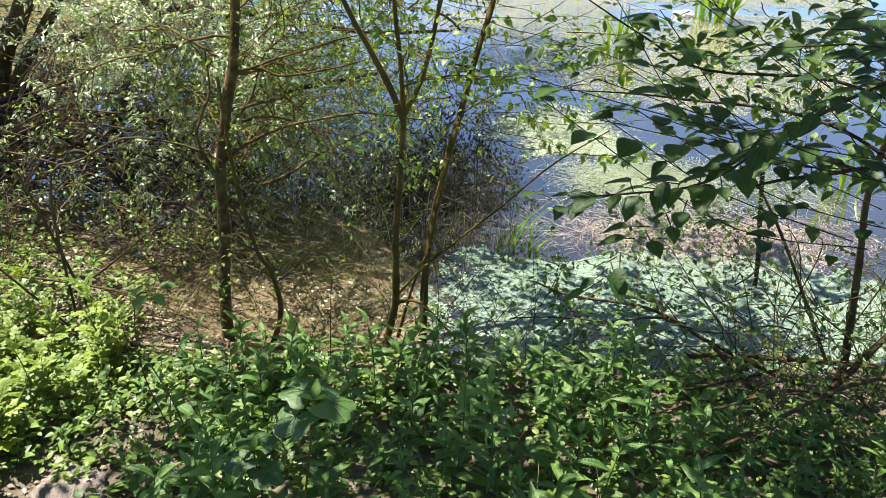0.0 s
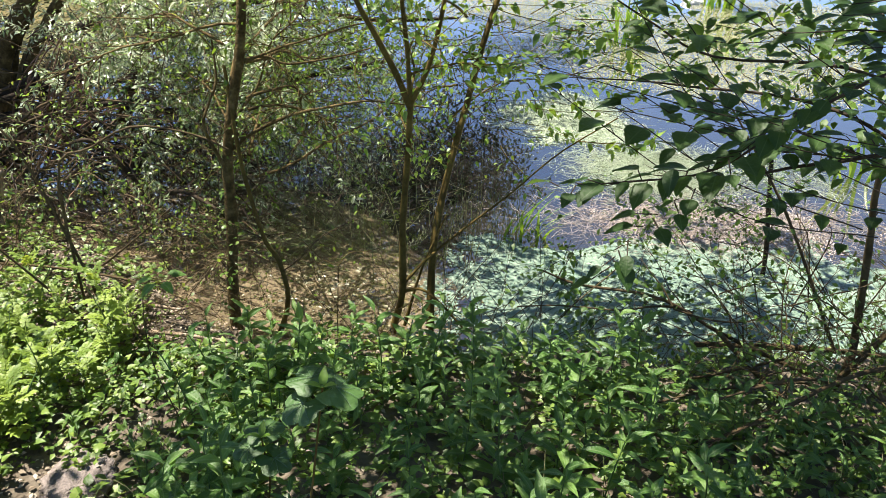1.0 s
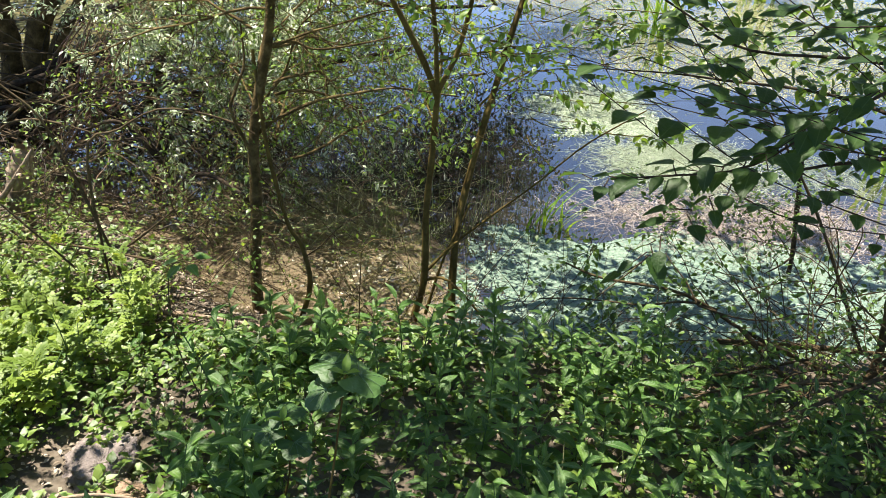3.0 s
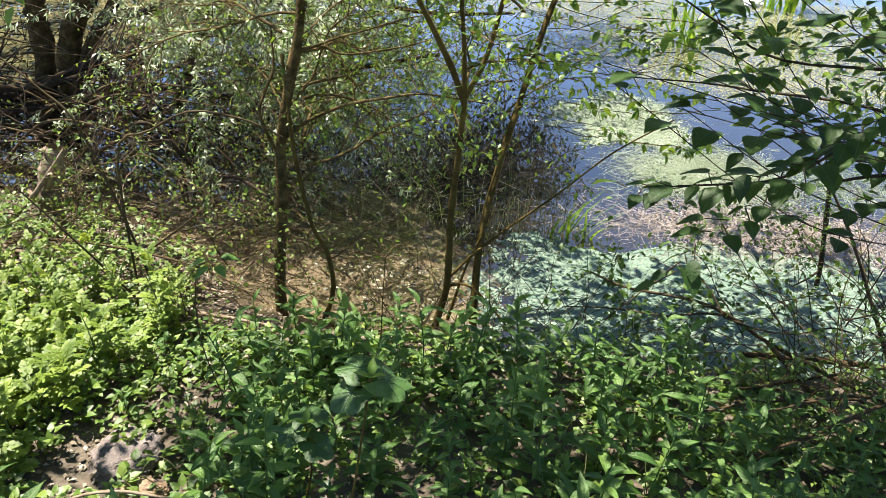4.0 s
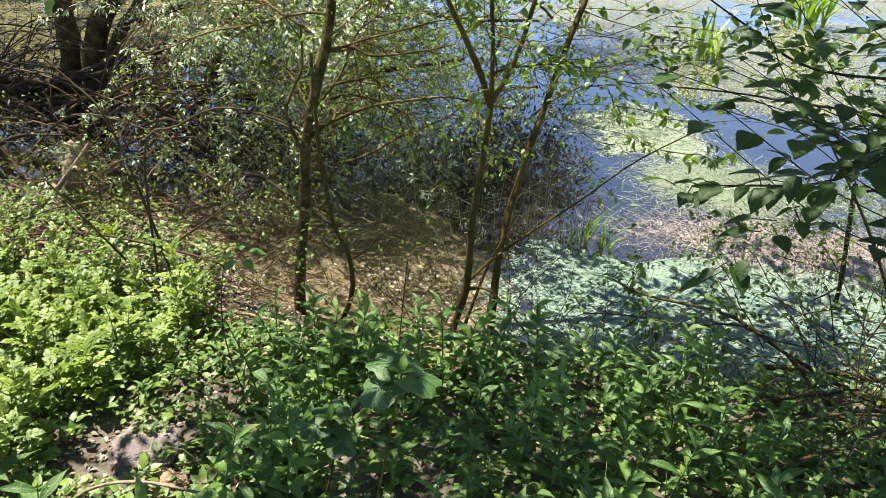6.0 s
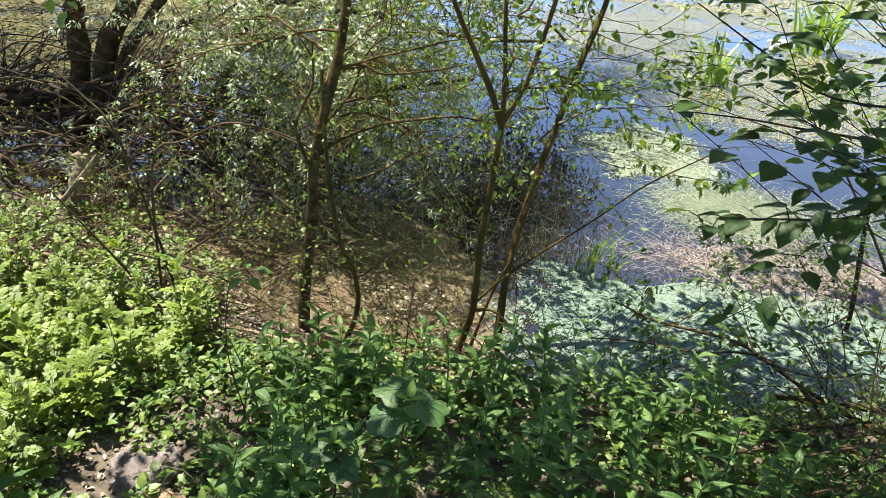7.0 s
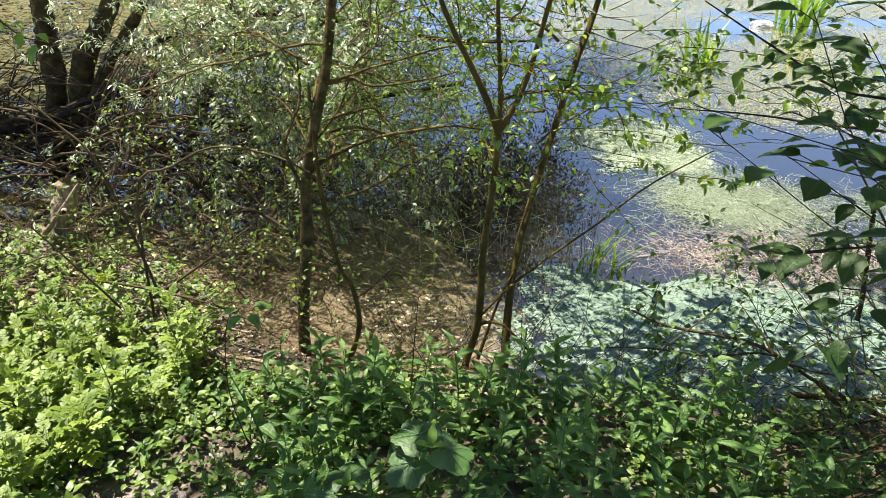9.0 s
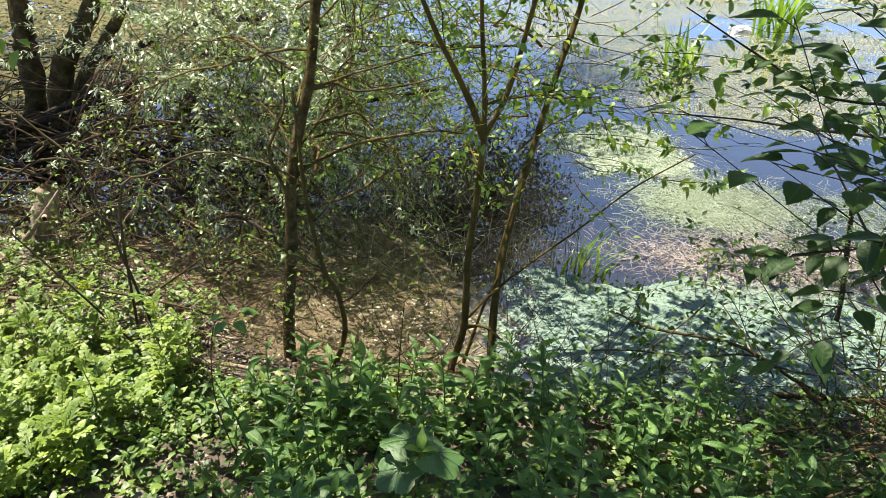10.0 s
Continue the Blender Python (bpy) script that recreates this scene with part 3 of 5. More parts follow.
trunk_part("limb", tree, [(-0.21, 2.72, 0.24), (-0.1, 2.8, 0.34), (0.07, 2.96, 0.42), (0.27, 3.01, 0.58), (0.49, 3.06, 0.78), (0.74, 3.09, 0.95)], 0.008, 0.003, GREEN_BARK, 18, 6, 0.04, 9)
trunk_part("limb", tree, [(-0.22, 2.72, 0.2), (-0.12, 2.72, 0.22), (-0.02, 2.68, 0.16), (0.12, 2.62, 0.04), (0.3, 2.6, -0.05)], 0.008, 0.003, GREEN_BARK, 14, 6, 0.04, 10)
trunk_part("limb", tree, [(-0.2, 2.73, 0.0), (-0.17, 2.76, 0.12), (-0.12, 2.8, 0.3), (-0.02, 2.9, 0.52)], 0.009, 0.004, GREEN_BARK, 12, 6, 0.04, 11)
r = rng(102)
anch, ways = [], []
for (px, py, pz), lo in (((-0.19, 2.75, 0), 0.95), ((0.0, 3.1, 0), 0.9)):
    for h in (lo, lo + 0.15, 1.2, 1.35, 1.5, 1.75):
        anch.append((px + 0.1 * (h - 1) * (1 if px > -0.1 else 0.3), py + 0.06 * h, h))
        ways.append((r.uniform(-0.4, 1), r.uniform(-0.3, 0.9), r.uniform(-0.05, 0.4)))
branching(tree, r, anch, ways, 0.6, 0.006, GREEN_BARK, SPRING, OVAL_LEAF, 0.036, 2, 2, 0.45, 0.15, "sparse fresh green leaves", 0.4)
# Unseen canopy, added overhead to put the bank and near leaves in shade
r = rng(103)
anch = [(r.uniform(-1.5, 0.9), r.uniform(1.7, 2.95), r.uniform(2.3, 3.0)) for _ in range(74)]
anch += [(r.uniform(-1.75, -0.6), r.uniform(1.75, 2.45), r.uniform(2.3, 2.8)) for _ in range(32)]
anch += [(r.uniform(-1.9, -1.4), r.uniform(2.1, 2.8), r.uniform(2.3, 2.8)) for _ in range(7)]
anch += [(r.uniform(-0.35, 0.8), r.uniform(1.1, 1.6), r.uniform(2.75, 3.1)) for _ in range(26)]
anch += [(r.uniform(-0.55, 0.6), r.uniform(3.1, 4.2), r.uniform(2.0, 2.7)) for _ in range(34)]
anch += [(r.uniform(-0.3, 1.4), r.uniform(1.4, 2.6), r.uniform(2.5, 3.1)) for _ in range(10)]
anch += [(r.uniform(-1.0, -0.5), r.uniform(1.15, 1.5), r.uniform(2.3, 2.7)) for _ in range(4)]
ways = [(r.uniform(-1, 1), r.uniform(-1, 1), r.uniform(-0.1, 0.3)) for _ in anch]
t1, s1 = twigs(r, anch, ways, 0.7, 0.005, 0.1, 0.2, 8, 4)
# Unseen limbs that carry the added canopy
for pts in ([(-0.04, 2.75, 1.6), (0.1, 2.6, 2.2), (0.3, 2.1, 2.6), (0.6, 1.7, 2.75)], [(-0.2, 2.75, 2.0), (-0.2, 2.3, 2.6), (-0.2, 1.7, 2.7)], [(0.2, 3.3, 1.6), (0.2, 3.6, 2.2), (-0.2, 3.9, 2.5)]):
    t1.append(tube(smooth_line(pts, 16), 0.009, 0.004, 6))
for v, f in t1:
    part("limb", mesh_of("limb", v - np.array([-0.2, 2.7, -0.05]), f, GREEN_BARK), tree)
V, F = leaves_on(r, s1, 6, OVAL_LEAF, 0.065, 0.06, flat=True)
part("crown", mesh_of("crown", V - np.array([-0.2, 2.7, -0.05]), F, SPRING), tree, "", "stuff")

r = rng(105)
off = np.array([-0.2, 2.7, -0.05])
s0 = [(r.uniform(-0.75, 0.35), r.uniform(2.8, 4.0), r.uniform(0.85, 1.55)) for _ in range(110)]
t1, s1 = twigs(r, s0, [(r.uniform(-0.6, 1), r.uniform(-0.5, 0.5), r.uniform(-0.25, 0.35)) for _ in s0], 0.55, 0.0024, 0.2, 0.2, 8, 4)
V, F = join(t1)
part("twig_tangle", mesh_of("twig_tangle", V - off, F, GREEN_BARK), tree, "", "stuff")
V, F = leaves_on(r, s1, 3, SMALL_LEAF, 0.03, 0.025, bare=0.35)
part("crown", mesh_of("crown", V - off, F, SPRING), tree, "small fresh leaves on thin side twigs", "stuff")

r = rng(106)
s0 = [(r.uniform(0.0, 0.5), r.uniform(2.6, 3.4), r.uniform(0.95, 1.5)) for _ in range(17)]
t1, s1 = twigs(r, s0, [(1, r.uniform(-0.4, 0.3), r.uniform(-0.15, 0.2)) for _ in s0], 0.75, 0.0026, 0.15, 0.16, 10, 4)
V, F = join(t1)
part("twig_tangle", mesh_of("twig_tangle", V - off, F, GREEN_BARK), tree, "", "stuff")
V, F = tufts(r, s1, 0.45, 6, leaf_shape(1.0, 0.5, 4, 0.2, 0.3, 0.8), 0.05, 0.2, 0.15)
part("crown", mesh_of("crown", V - off, F, SPRING), tree, "bright leaf sprigs at the twig ends", "stuff")

# the thin crooked stem
tree = thing("thin_stem", "thin crooked brown stem bending out of the bank", "shrub", at=(-0.8, 2.66, -0.05))
trunk_part("stem", tree, [(-0.81, 2.66, -0.1), (-0.74, 2.69, 0.15), (-0.77, 2.71, 0.35), (-0.83, 2.73, 0.45), (-0.88, 2.75, 0.68), (-0.91, 2.77, 0.88), (-0.95, 2.85, 1.2)], 0.013, 0.007, GREEN_BARK, 24, 8, 0.05, 12)
r = rng(104)
branching(tree, r, [(-0.76, 2.7, 0.3), (-0.83, 2.73, 0.45), (-0.88, 2.75, 0.66), (-0.9, 2.77, 0.85)], [(0.6, 0.2, 0.5), (-0.8, 0.1, 0.2), (0.7, 0.3, 0.3), (-0.6, 0.5, 0.3)], 0.5, 0.004, TWIG, SPRING, SMALL_LEAF, 0.026, 1, 2, 0.4, 0.1, "", 0.7)

# the bare forked twig standing in front of the water
tree = thing("forked_twig", "bare dark twig with a fork at its top", "twig", at=(-0.44, 2.38, 0.0))
for pts, a, b in (([(-0.47, 2.4, -0.02), (-0.455, 2.39, 0.3), (-0.44, 2.38, 0.55)], 0.0026, 0.002), ([(-0.44, 2.38, 0.55), (-0.4, 2.4, 0.6), (-0.33, 2.42, 0.6), (-0.22, 2.44, 0.63)], 0.0022, 0.001), ([(-0.44, 2.38, 0.55), (-0.52, 2.4, 0.58), (-0.6, 2.42, 0.66)], 0.002, 0.001)):
    trunk_part("twig", tree, pts, a, b, BARK, 12, 5, 0.05, 2)

# ---- the willow thicket ----
tree = thing("willow", "leaning dark-trunked willow with tangled branches over the water", "tree", at=(-3.0, 4.6, 0.0))
WILLOW_TRUNKS = (
    ([(-3.3, 4.5, -0.2), (-3.2, 4.6, 0.47), (-3.18, 4.6, 0.8), (-3.17, 4.62, 1.07), (-3.25, 4.8, 1.9), (-3.1, 5.0, 3.0)], 0.082, 0.05),
    ([(-3.1, 4.5, -0.2), (-2.99, 4.6, 0.6), (-2.85, 4.6, 0.85), (-2.7, 4.6, 1.07), (-2.55, 4.7, 1.5), (-2.3, 4.9, 2.4)], 0.08, 0.045),
    ([(-2.95, 4.5, 0.3), (-2.79, 4.6, 0.69), (-2.51, 4.6, 1.05), (-2.2, 4.7, 1.6)], 0.05, 0.03),
    ([(-2.3, 4.6, 0.2), (-2.04, 4.6, 0.76), (-1.94, 4.6, 1.09), (-1.82, 4.7, 1.6), (-1.7, 4.9, 2.3)], 0.05, 0.025),
)
for pts, a, b in WILLOW_TRUNKS:
    trunk_part("trunk", tree, pts, a, b, BARK, 30, 12, 0.09, int(a * 1000))
WILLOW_LIMBS = (
    ([(-4.5, 4.4, 0.15), (-3.77, 4.4, 0.25), (-3.25, 4.4, 0.33), (-2.72, 4.4, 0.56), (-2.15, 4.4, 0.76), (-1.7, 4.5, 0.9)], 0.06, 0.025),
    ([(-4.2, 4.2, 0.42), (-3.43, 4.3, 0.38), (-3.04, 4.3, 0.42), (-2.46, 4.3, 0.6), (-2.1, 4.3, 0.62), (-1.6, 4.4, 0.66)], 0.032, 0.014),
    ([(-4.0, 4.0, 0.2), (-3.2, 4.1, 0.3), (-2.6, 4.0, 0.45), (-2.0, 3.9, 0.62), (-1.5, 3.8, 0.7)], 0.022, 0.01),
    ([(-3.0, 4.4, 0.3), (-2.3, 4.2, 0.5), (-1.6, 4.0, 0.55), (-1.0, 4.0, 0.75), (-0.4, 4.0, 0.9)], 0.03, 0.009),
    ([(-2.5, 4.9, 2.4), (-1.6, 5.8, 2.5), (-0.6, 6.9, 2.3), (0.7, 8.2, 2.2)], 0.045, 0.012),
    ([(-3.0, 5.0, 3.0), (-2.6, 6.2, 3.0), (-1.8, 7.6, 2.7)], 0.05, 0.015),
    ([(-2.6, 4.5, 0.8), (-1.8, 4.4, 1.1), (-1.1, 4.2, 1.15), (-0.5, 4.1, 1.1), (0.0, 4.0, 1.15)], 0.025, 0.007),
)
for k, (pts, a, b) in enumerate(WILLOW_LIMBS):
    trunk_part("limb", tree, pts, a, b, DARK_BARK, 28, 8, 0.08, 20 + k)
r = rng(110)
for k in range(38):
    # a fan of brown shoots that leans to the water
    base = np.array([-2.62 + r.normal(0, 0.13), 4.15 + r.uniform(-0.2, 0.15), r.uniform(0.1, 0.3)])
    tip = base + [r.uniform(0.15, 0.85), r.uniform(-0.3, 0.15), r.uniform(0.35, 0.75)]
    trunk_part("shoot", tree, [base, 0.5 * (base + tip) + [-0.06 + 0.05 * r.normal(), 0, 0.05], tip], r.uniform(0.005, 0.009), 0.003, RED_STEM, 10, 5, 0.05, 300 + k)
for k in range(34):
    # long stems arching over the cavity
    base = np.array([r.uniform(-3.7, -2.2), r.uniform(3.6, 4.3), r.uniform(0.15, 0.6)])
    tip = base + [r.uniform(0.5, 1.5), r.uniform(-0.4, 0.2), r.uniform(-0.15, 0.4)]
    trunk_part("limb", tree, [base, 0.6 * base + 0.4 * tip + [0, 0, r.uniform(0.05, 0.25)], tip], r.uniform(0.006, 0.013), 0.003, TWIG if k % 3 else DARK_BARK, 14, 5, 0.06, 600 + k)
for k in range(20):
    base = np.array([r.uniform(-3.6, -1.7), r.uniform(3.4, 3.9), r.uniform(0.0, 0.25)])
    tip = base + [r.uniform(-0.7, 0.7), r.uniform(-0.3, 0.4), r.uniform(0.1, 0.45)]
    trunk_part("root_limb", tree, [base, 0.5 * (base + tip) + [0, 0, r.uniform(0.0, 0.2)], tip], r.uniform(0.012, 0.026), 0.006, DARK_BARK, 12, 6, 0.08, 340 + k)
r = rng(111)
off = np.array([-3.0, 4.6, 0.0])


def thicket(r, n, x, y, z, way, length, radius, sag):
    s = [(r.uniform(*x), r.uniform(*y), r.uniform(*z)) for _ in range(n)]
    w = [np.array(way) + r.normal(0, 0.6, 3) for _ in range(n)]
    return twigs(r, s, w, length, radius, sag, 0.22, 9, 4)


ta, sa = thicket(r, 400, (-2.25, -1.0), (3.6, 4.7), (0.5, 1.3), (0.6, -0.2, 0.15), 0.75, 0.0028, 0.3)
tb, sb = thicket(r, 300, (-1.9, -0.4), (3.6, 4.8), (0.45, 1.4), (0.6, 0.0, 0.12), 0.7, 0.0026, 0.2)
# Unseen canopy (th, sh), added overhead to shade the hollow under the willow
th, sh = thicket(r, 200, (-5.6, -2.65), (4.35, 5.7), (1.75, 2.5), (0.0, 0.0, 0.2), 0.8, 0.006, 0.2)
tg, sg = thicket(r, 200, (-2.4, -0.6), (4.6, 5.6), (0.0, 0.7), (0.3, 0.0, 0.1), 0.6, 0.003, 0.4)
te, se = thicket(r, 95, (-4.6, -2.4), (2.9, 3.9), (0.0, 0.4), (0.3, -0.3, 0.3), 0.5, 0.0035, 0.5)
# Unseen crown beyond the thicket, placed for its dark reflection on the water
fs = [(r.uniform(-3.0, -0.5), yy, r.uniform(2.2 - 0.125 * yy, 2.55)) for yy in r.uniform(5.6, 8.0, 420)]
fs += [(r.uniform(-4.8, -0.4), yy, r.uniform(2.15 - 0.1 * yy, 2.9)) for yy in r.uniform(5.4, 8.6, 380)]
fs += [(r.uniform(-0.8, 0.1 * yy - 0.35), yy, r.uniform(1.3, 1.95)) for yy in r.uniform(6.7, 9.2, 210)]
fs += [(r.uniform(-8.5, -4.2), yy, r.uniform(1.7, 2.9)) for yy in r.uniform(4.8, 8.6, 260)]
tf, sf = twigs(r, fs, [np.array([0.3, 0.0, 0.15]) + r.normal(0, 0.5, 3) for _ in fs], 0.9, 0.007, 0.1, 0.2, 9, 4)
tc_, sc = thicket(r, 80, (-2.2, -0.6), (4.2, 5.6), (1.0, 1.6), (0.3, -0.1, 0.3), 1.0, 0.004, 0.5)
td, sd = thicket(r, 85, (-3.6, -1.2), (3.2, 4.0), (0.0, 0.5), (0.4, -0.3, 0.25), 0.6, 0.004, 0.7)
tj, _ = thicket(r, 120, (-1.9, -0.4), (3.4, 4.4), (0.05, 0.4), (0.3, -0.1, 0.0), 0.5, 0.0022, 0.3)
ta = ta + tj
V, F = join(ta + tb + tc_ + td + te + tf + tg + th)
part("twig_tangle", mesh_of("twig_tangle", V - off, F, BROWN_TWIG), tree, "tangle of brown twigs", "stuff")
# Dark twigs added to fill the shaded hollow and hide the bright water
ti, _ = thicket(r, 520, (-4.6, -1.5), (4.3, 5.0), (-0.02, 0.25), (0.4, 0.0, 0.0), 0.8, 0.006, 0.2)
V, F = join(ti)
part("twig_tangle", mesh_of("twig_tangle", V - off, F, DARK_BARK), tree, "dark dead wood under the willow, added to fill the shaded hollow", "stuff")
V, F = join([tufts(r, sa, 0.95, 15, TUFT_LEAF, 0.038, 0.15, 0.15), tufts(r, sc, 0.9, 14, TUFT_LEAF, 0.042, 0.2, 0.3), leaves_on(r, sd, 4, WILLOW_LEAF, 0.034, 0.05, 0.2, 0.3, 0.7), leaves_on(r, sg, 4, WILLOW_LEAF, 0.045, 0.07), leaves_on(r, sh, 9, PLAIN_LEAF, 0.08, 0.08), tufts(r, se, 0.6, 8, TUFT_LEAF, 0.036, 0.3, 0.45)])
part("crown", mesh_of("crown", V - off, F, WILLOW), tree, "narrow silvery green leaves, glints put into the colour, with an unseen shading canopy", "stuff")
# Shade-coloured leaves of the unseen crown
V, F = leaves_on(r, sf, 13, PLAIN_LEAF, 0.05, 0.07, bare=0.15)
part("crown", mesh_of("crown", V - off, F, SHADE_TONED_LEAF), tree, "unseen crown leaves over the water, shade put into their colour", "stuff")
V, F = tufts(r, sb, 0.95, 12, leaf_shape(1.0, 0.42, 2, 0.2, 0.25, 0.8), 0.028, 0.2, 0.2)
part("crown", mesh_of("crown", V - off, F, SPRING), tree, "small fresh yellow-green leaves", "stuff")

# a low shrub in front of the thicket with light leaves and long bowed twigs
tree = thing("shrub", "low straggling shrub with bowed twigs and bright leaves", "shrub", at=(-1.7, 2.75, 0.05))
for k, (pts, a, b) in enumerate((([(-1.55, 2.6, 0.0), (-1.62, 2.6, 0.4), (-1.75, 2.6, 0.91), (-1.88, 2.6, 1.07), (-2.05, 2.62, 1.2)], 0.007, 0.003), ([(-1.66, 2.62, 0.1), (-1.61, 2.6, 0.8), (-1.45, 2.6, 0.92), (-1.26, 2.6, 1.02), (-1.04, 2.6, 1.0), (-0.9, 2.62, 0.93)], 0.006, 0.003), ([(-1.5, 2.5, 0.0), (-1.75, 2.45, 0.4), (-1.95, 2.4, 0.72)], 0.007, 0.003), ([(-1.9, 2.9, 0.0), (-1.5, 2.75, 0.35), (-1.2, 2.7, 0.62)], 0.007, 0.003)), 0):
    trunk_part("stem", tree, pts, a, b, TWIG, 18, 6, 0.05, 30 + k)
for k, (pts, a, b) in enumerate((([(-2.5, 2.9, 0.1), (-2.0, 2.75, 0.25), (-1.4, 2.7, 0.2), (-1.05, 2.6, 0.1)], 0.008, 0.003),), 4):
    trunk_part("stem", tree, pts, a, b, TWIG, 18, 6, 0.05, 30 + k)
r = rng(121)
anch = [(r.uniform(-3.3, -0.9), r.uniform(2.5, 3.4), r.uniform(0.05, 0.8)) for _ in range(85)]
ways = [(r.uniform(-1, 1), r.uniform(-0.6, 0.6), r.uniform(-0.2, 0.7)) for _ in anch]
branching(tree, r, anch, ways, 0.5, 0.0035, TWIG, COVER, OVAL_LEAF, 0.019, 2, 2, 0.5, 0.3, "small bright oval leaves", 0.6)

# dead wood
log = thing("log", "weathered pale dead stump leaning at the water's edge", "log", at=(-2.4, 3.2, 0.0))
trunk_part("trunk", log, [(-2.4, 3.12, -0.1), (-2.4, 3.17, 0.1), (-2.4, 3.2, 0.26), (-2.36, 3.22, 0.4), (-2.33, 3.24, 0.5)], 0.07, 0.05, DEAD, 30, 16, 0.13, 40)
trunk_part("branch", log, [(-2.39, 3.16, 0.28), (-2.3, 3.1, 0.4), (-2.26, 3.04, 0.43)], 0.022, 0.012, DEAD, 10, 8, 0.12, 42)
trunk_part("branch", log, [(-2.7, 3.05, 0.05), (-2.5, 3.12, 0.2), (-2.3, 3.1, 0.42), (-2.2, 3.12, 0.55)], 0.02, 0.008, DEAD, 14, 7, 0.05, 41)
for k, pts in enumerate(([(-2.9, 2.7, 0.16), (-2.3, 2.75, 0.16), (-1.8, 2.8, 0.1)], [(-2.8, 3.0, 0.12), (-2.3, 2.6, 0.18), (-2.0, 2.35, 0.22)], [(-2.6, 3.3, 0.2), (-2.2, 2.95, 0.12), (-1.7, 2.6, 0.1)], [(-1.7, 2.45, 0.1), (-1.3, 2.5, 0.08), (-0.85, 2.42, 0.1)], [(-1.9, 2.9, 0.05), (-1.5, 2.75, 0.06), (-1.25, 2.7, 0.06)])):
    b = thing("fallen_branch", "fallen grey-brown branch lying on the muddy bank", "branch", "fallen branches", pts[1])
    trunk_part("wood", b, pts, 0.013, 0.006, DEAD, 14, 6, 0.08, 50 + k)
r = rng(131)
t1, _ = twigs(r, [(r.uniform(-2.8, -1.0), r.uniform(2.3, 3.3), 0.08 + 0.1 * r.uniform()) for _ in range(260)], [(r.normal(), r.normal(), 0.05) for _ in range(260)], 0.35, 0.0026, 0.05, 0.15, 5, 3)
t2, _ = twigs(r, [(r.uniform(-0.6, 1.1), r.uniform(2.5, 2.85), 0.02) for _ in range(75)], [(r.normal(0.15, 0.45), r.normal(0, 0.25), 0.8) for _ in range(75)], 0.6, 0.002, 0.15, 0.14, 7, 3)
V, F = join(t1 + t2)
tagged(new("dead_twigs", mesh_of("dead_twigs", V, F, TWIG)), "scattered dry twigs on the muddy bank", "twigs", kind="stuff")

# ---- the shrubs on the right ----
rod = thing("dead_rod", "dark dead upright stick standing in the pond", "stick", at=(1.7, 3.3, 0.0))
trunk_part("rod", rod, [(1.72, 3.3, -0.1), (1.70, 3.3, 0.11), (1.64, 3.3, 0.40), (1.58, 3.3, 0.68)], 0.013, 0.011, DARK_BARK, 14, 8, 0.06, 61)
trunk_part("snag", rod, [(1.70, 3.3, 0.11), (1.64, 3.28, 0.06), (1.58, 3.27, 0.02)], 0.007, 0.003, DARK_BARK, 8, 6, 0.06, 62)

bush = thing("bush", "twiggy half-bare bush leaning over the bank", "shrub", at=(1.66, 2.35, 0.05))
for k, (pts, a, b) in enumerate((([(1.62, 2.33, 0.0), (1.69, 2.35, 0.17), (1.65, 2.35, 0.43), (1.58, 2.35, 0.77), (1.52, 2.35, 1.07), (1.5, 2.3, 1.6)], 0.02, 0.009), ([(1.7, 2.45, 0.0), (1.45, 2.5, 0.08), (1.17, 2.5, 0.22), (0.89, 2.5, 0.38), (0.55, 2.5, 0.43), (0.4, 2.55, 0.46)], 0.012, 0.004), ([(1.12, 2.55, 0.1), (1.66, 2.55, 0.1), (2.3, 2.5, 0.08)], 0.014, 0.012), ([(1.6, 2.3, 0.05), (1.9, 2.4, 0.5), (2.05, 2.5, 0.9), (2.0, 2.6, 1.4)], 0.015, 0.006)), 0):
    trunk_part("stem", bush, pts, a, b, TWIG, 20, 7, 0.06, 70 + k)
for k, (pts, a, b) in enumerate((([(1.6, 2.3, 0.05), (1.45, 2.1, 0.3), (1.2, 1.95, 0.42), (0.95, 1.9, 0.36)], 0.01, 0.004), ([(1.55, 2.3, 0.1), (1.4, 2.2, 0.2), (1.0, 2.1, 0.22), (0.7, 2.0, 0.2)], 0.007, 0.003), ([(1.65, 2.4, 0.2), (1.4, 2.6, 0.7), (1.2, 2.7, 1.0), (1.05, 2.75, 1.2)], 0.008, 0.003)), 4):
    trunk_part("stem", bush, pts, a, b, TWIG, 20, 7, 0.06, 70 + k)
for k, (pts, a, b) in enumerate((([(0.85, 1.8, 0.2), (1.13, 1.9, 0.27), (1.28, 1.95, 0.33), (1.42, 2.0, 0.38), (1.62, 2.05, 0.42), (1.95, 2.1, 0.4)], 0.006, 0.009), ([(1.17, 2.48, 0.23), (1.3, 2.3, 0.15), (1.4, 2.1, 0.13), (1.55, 1.95, 0.1), (1.8, 1.85, 0.03)], 0.011, 0.014)), 8):
    trunk_part("stem", bush, pts, a, b, TWIG, 24, 7, 0.06, 70 + k)
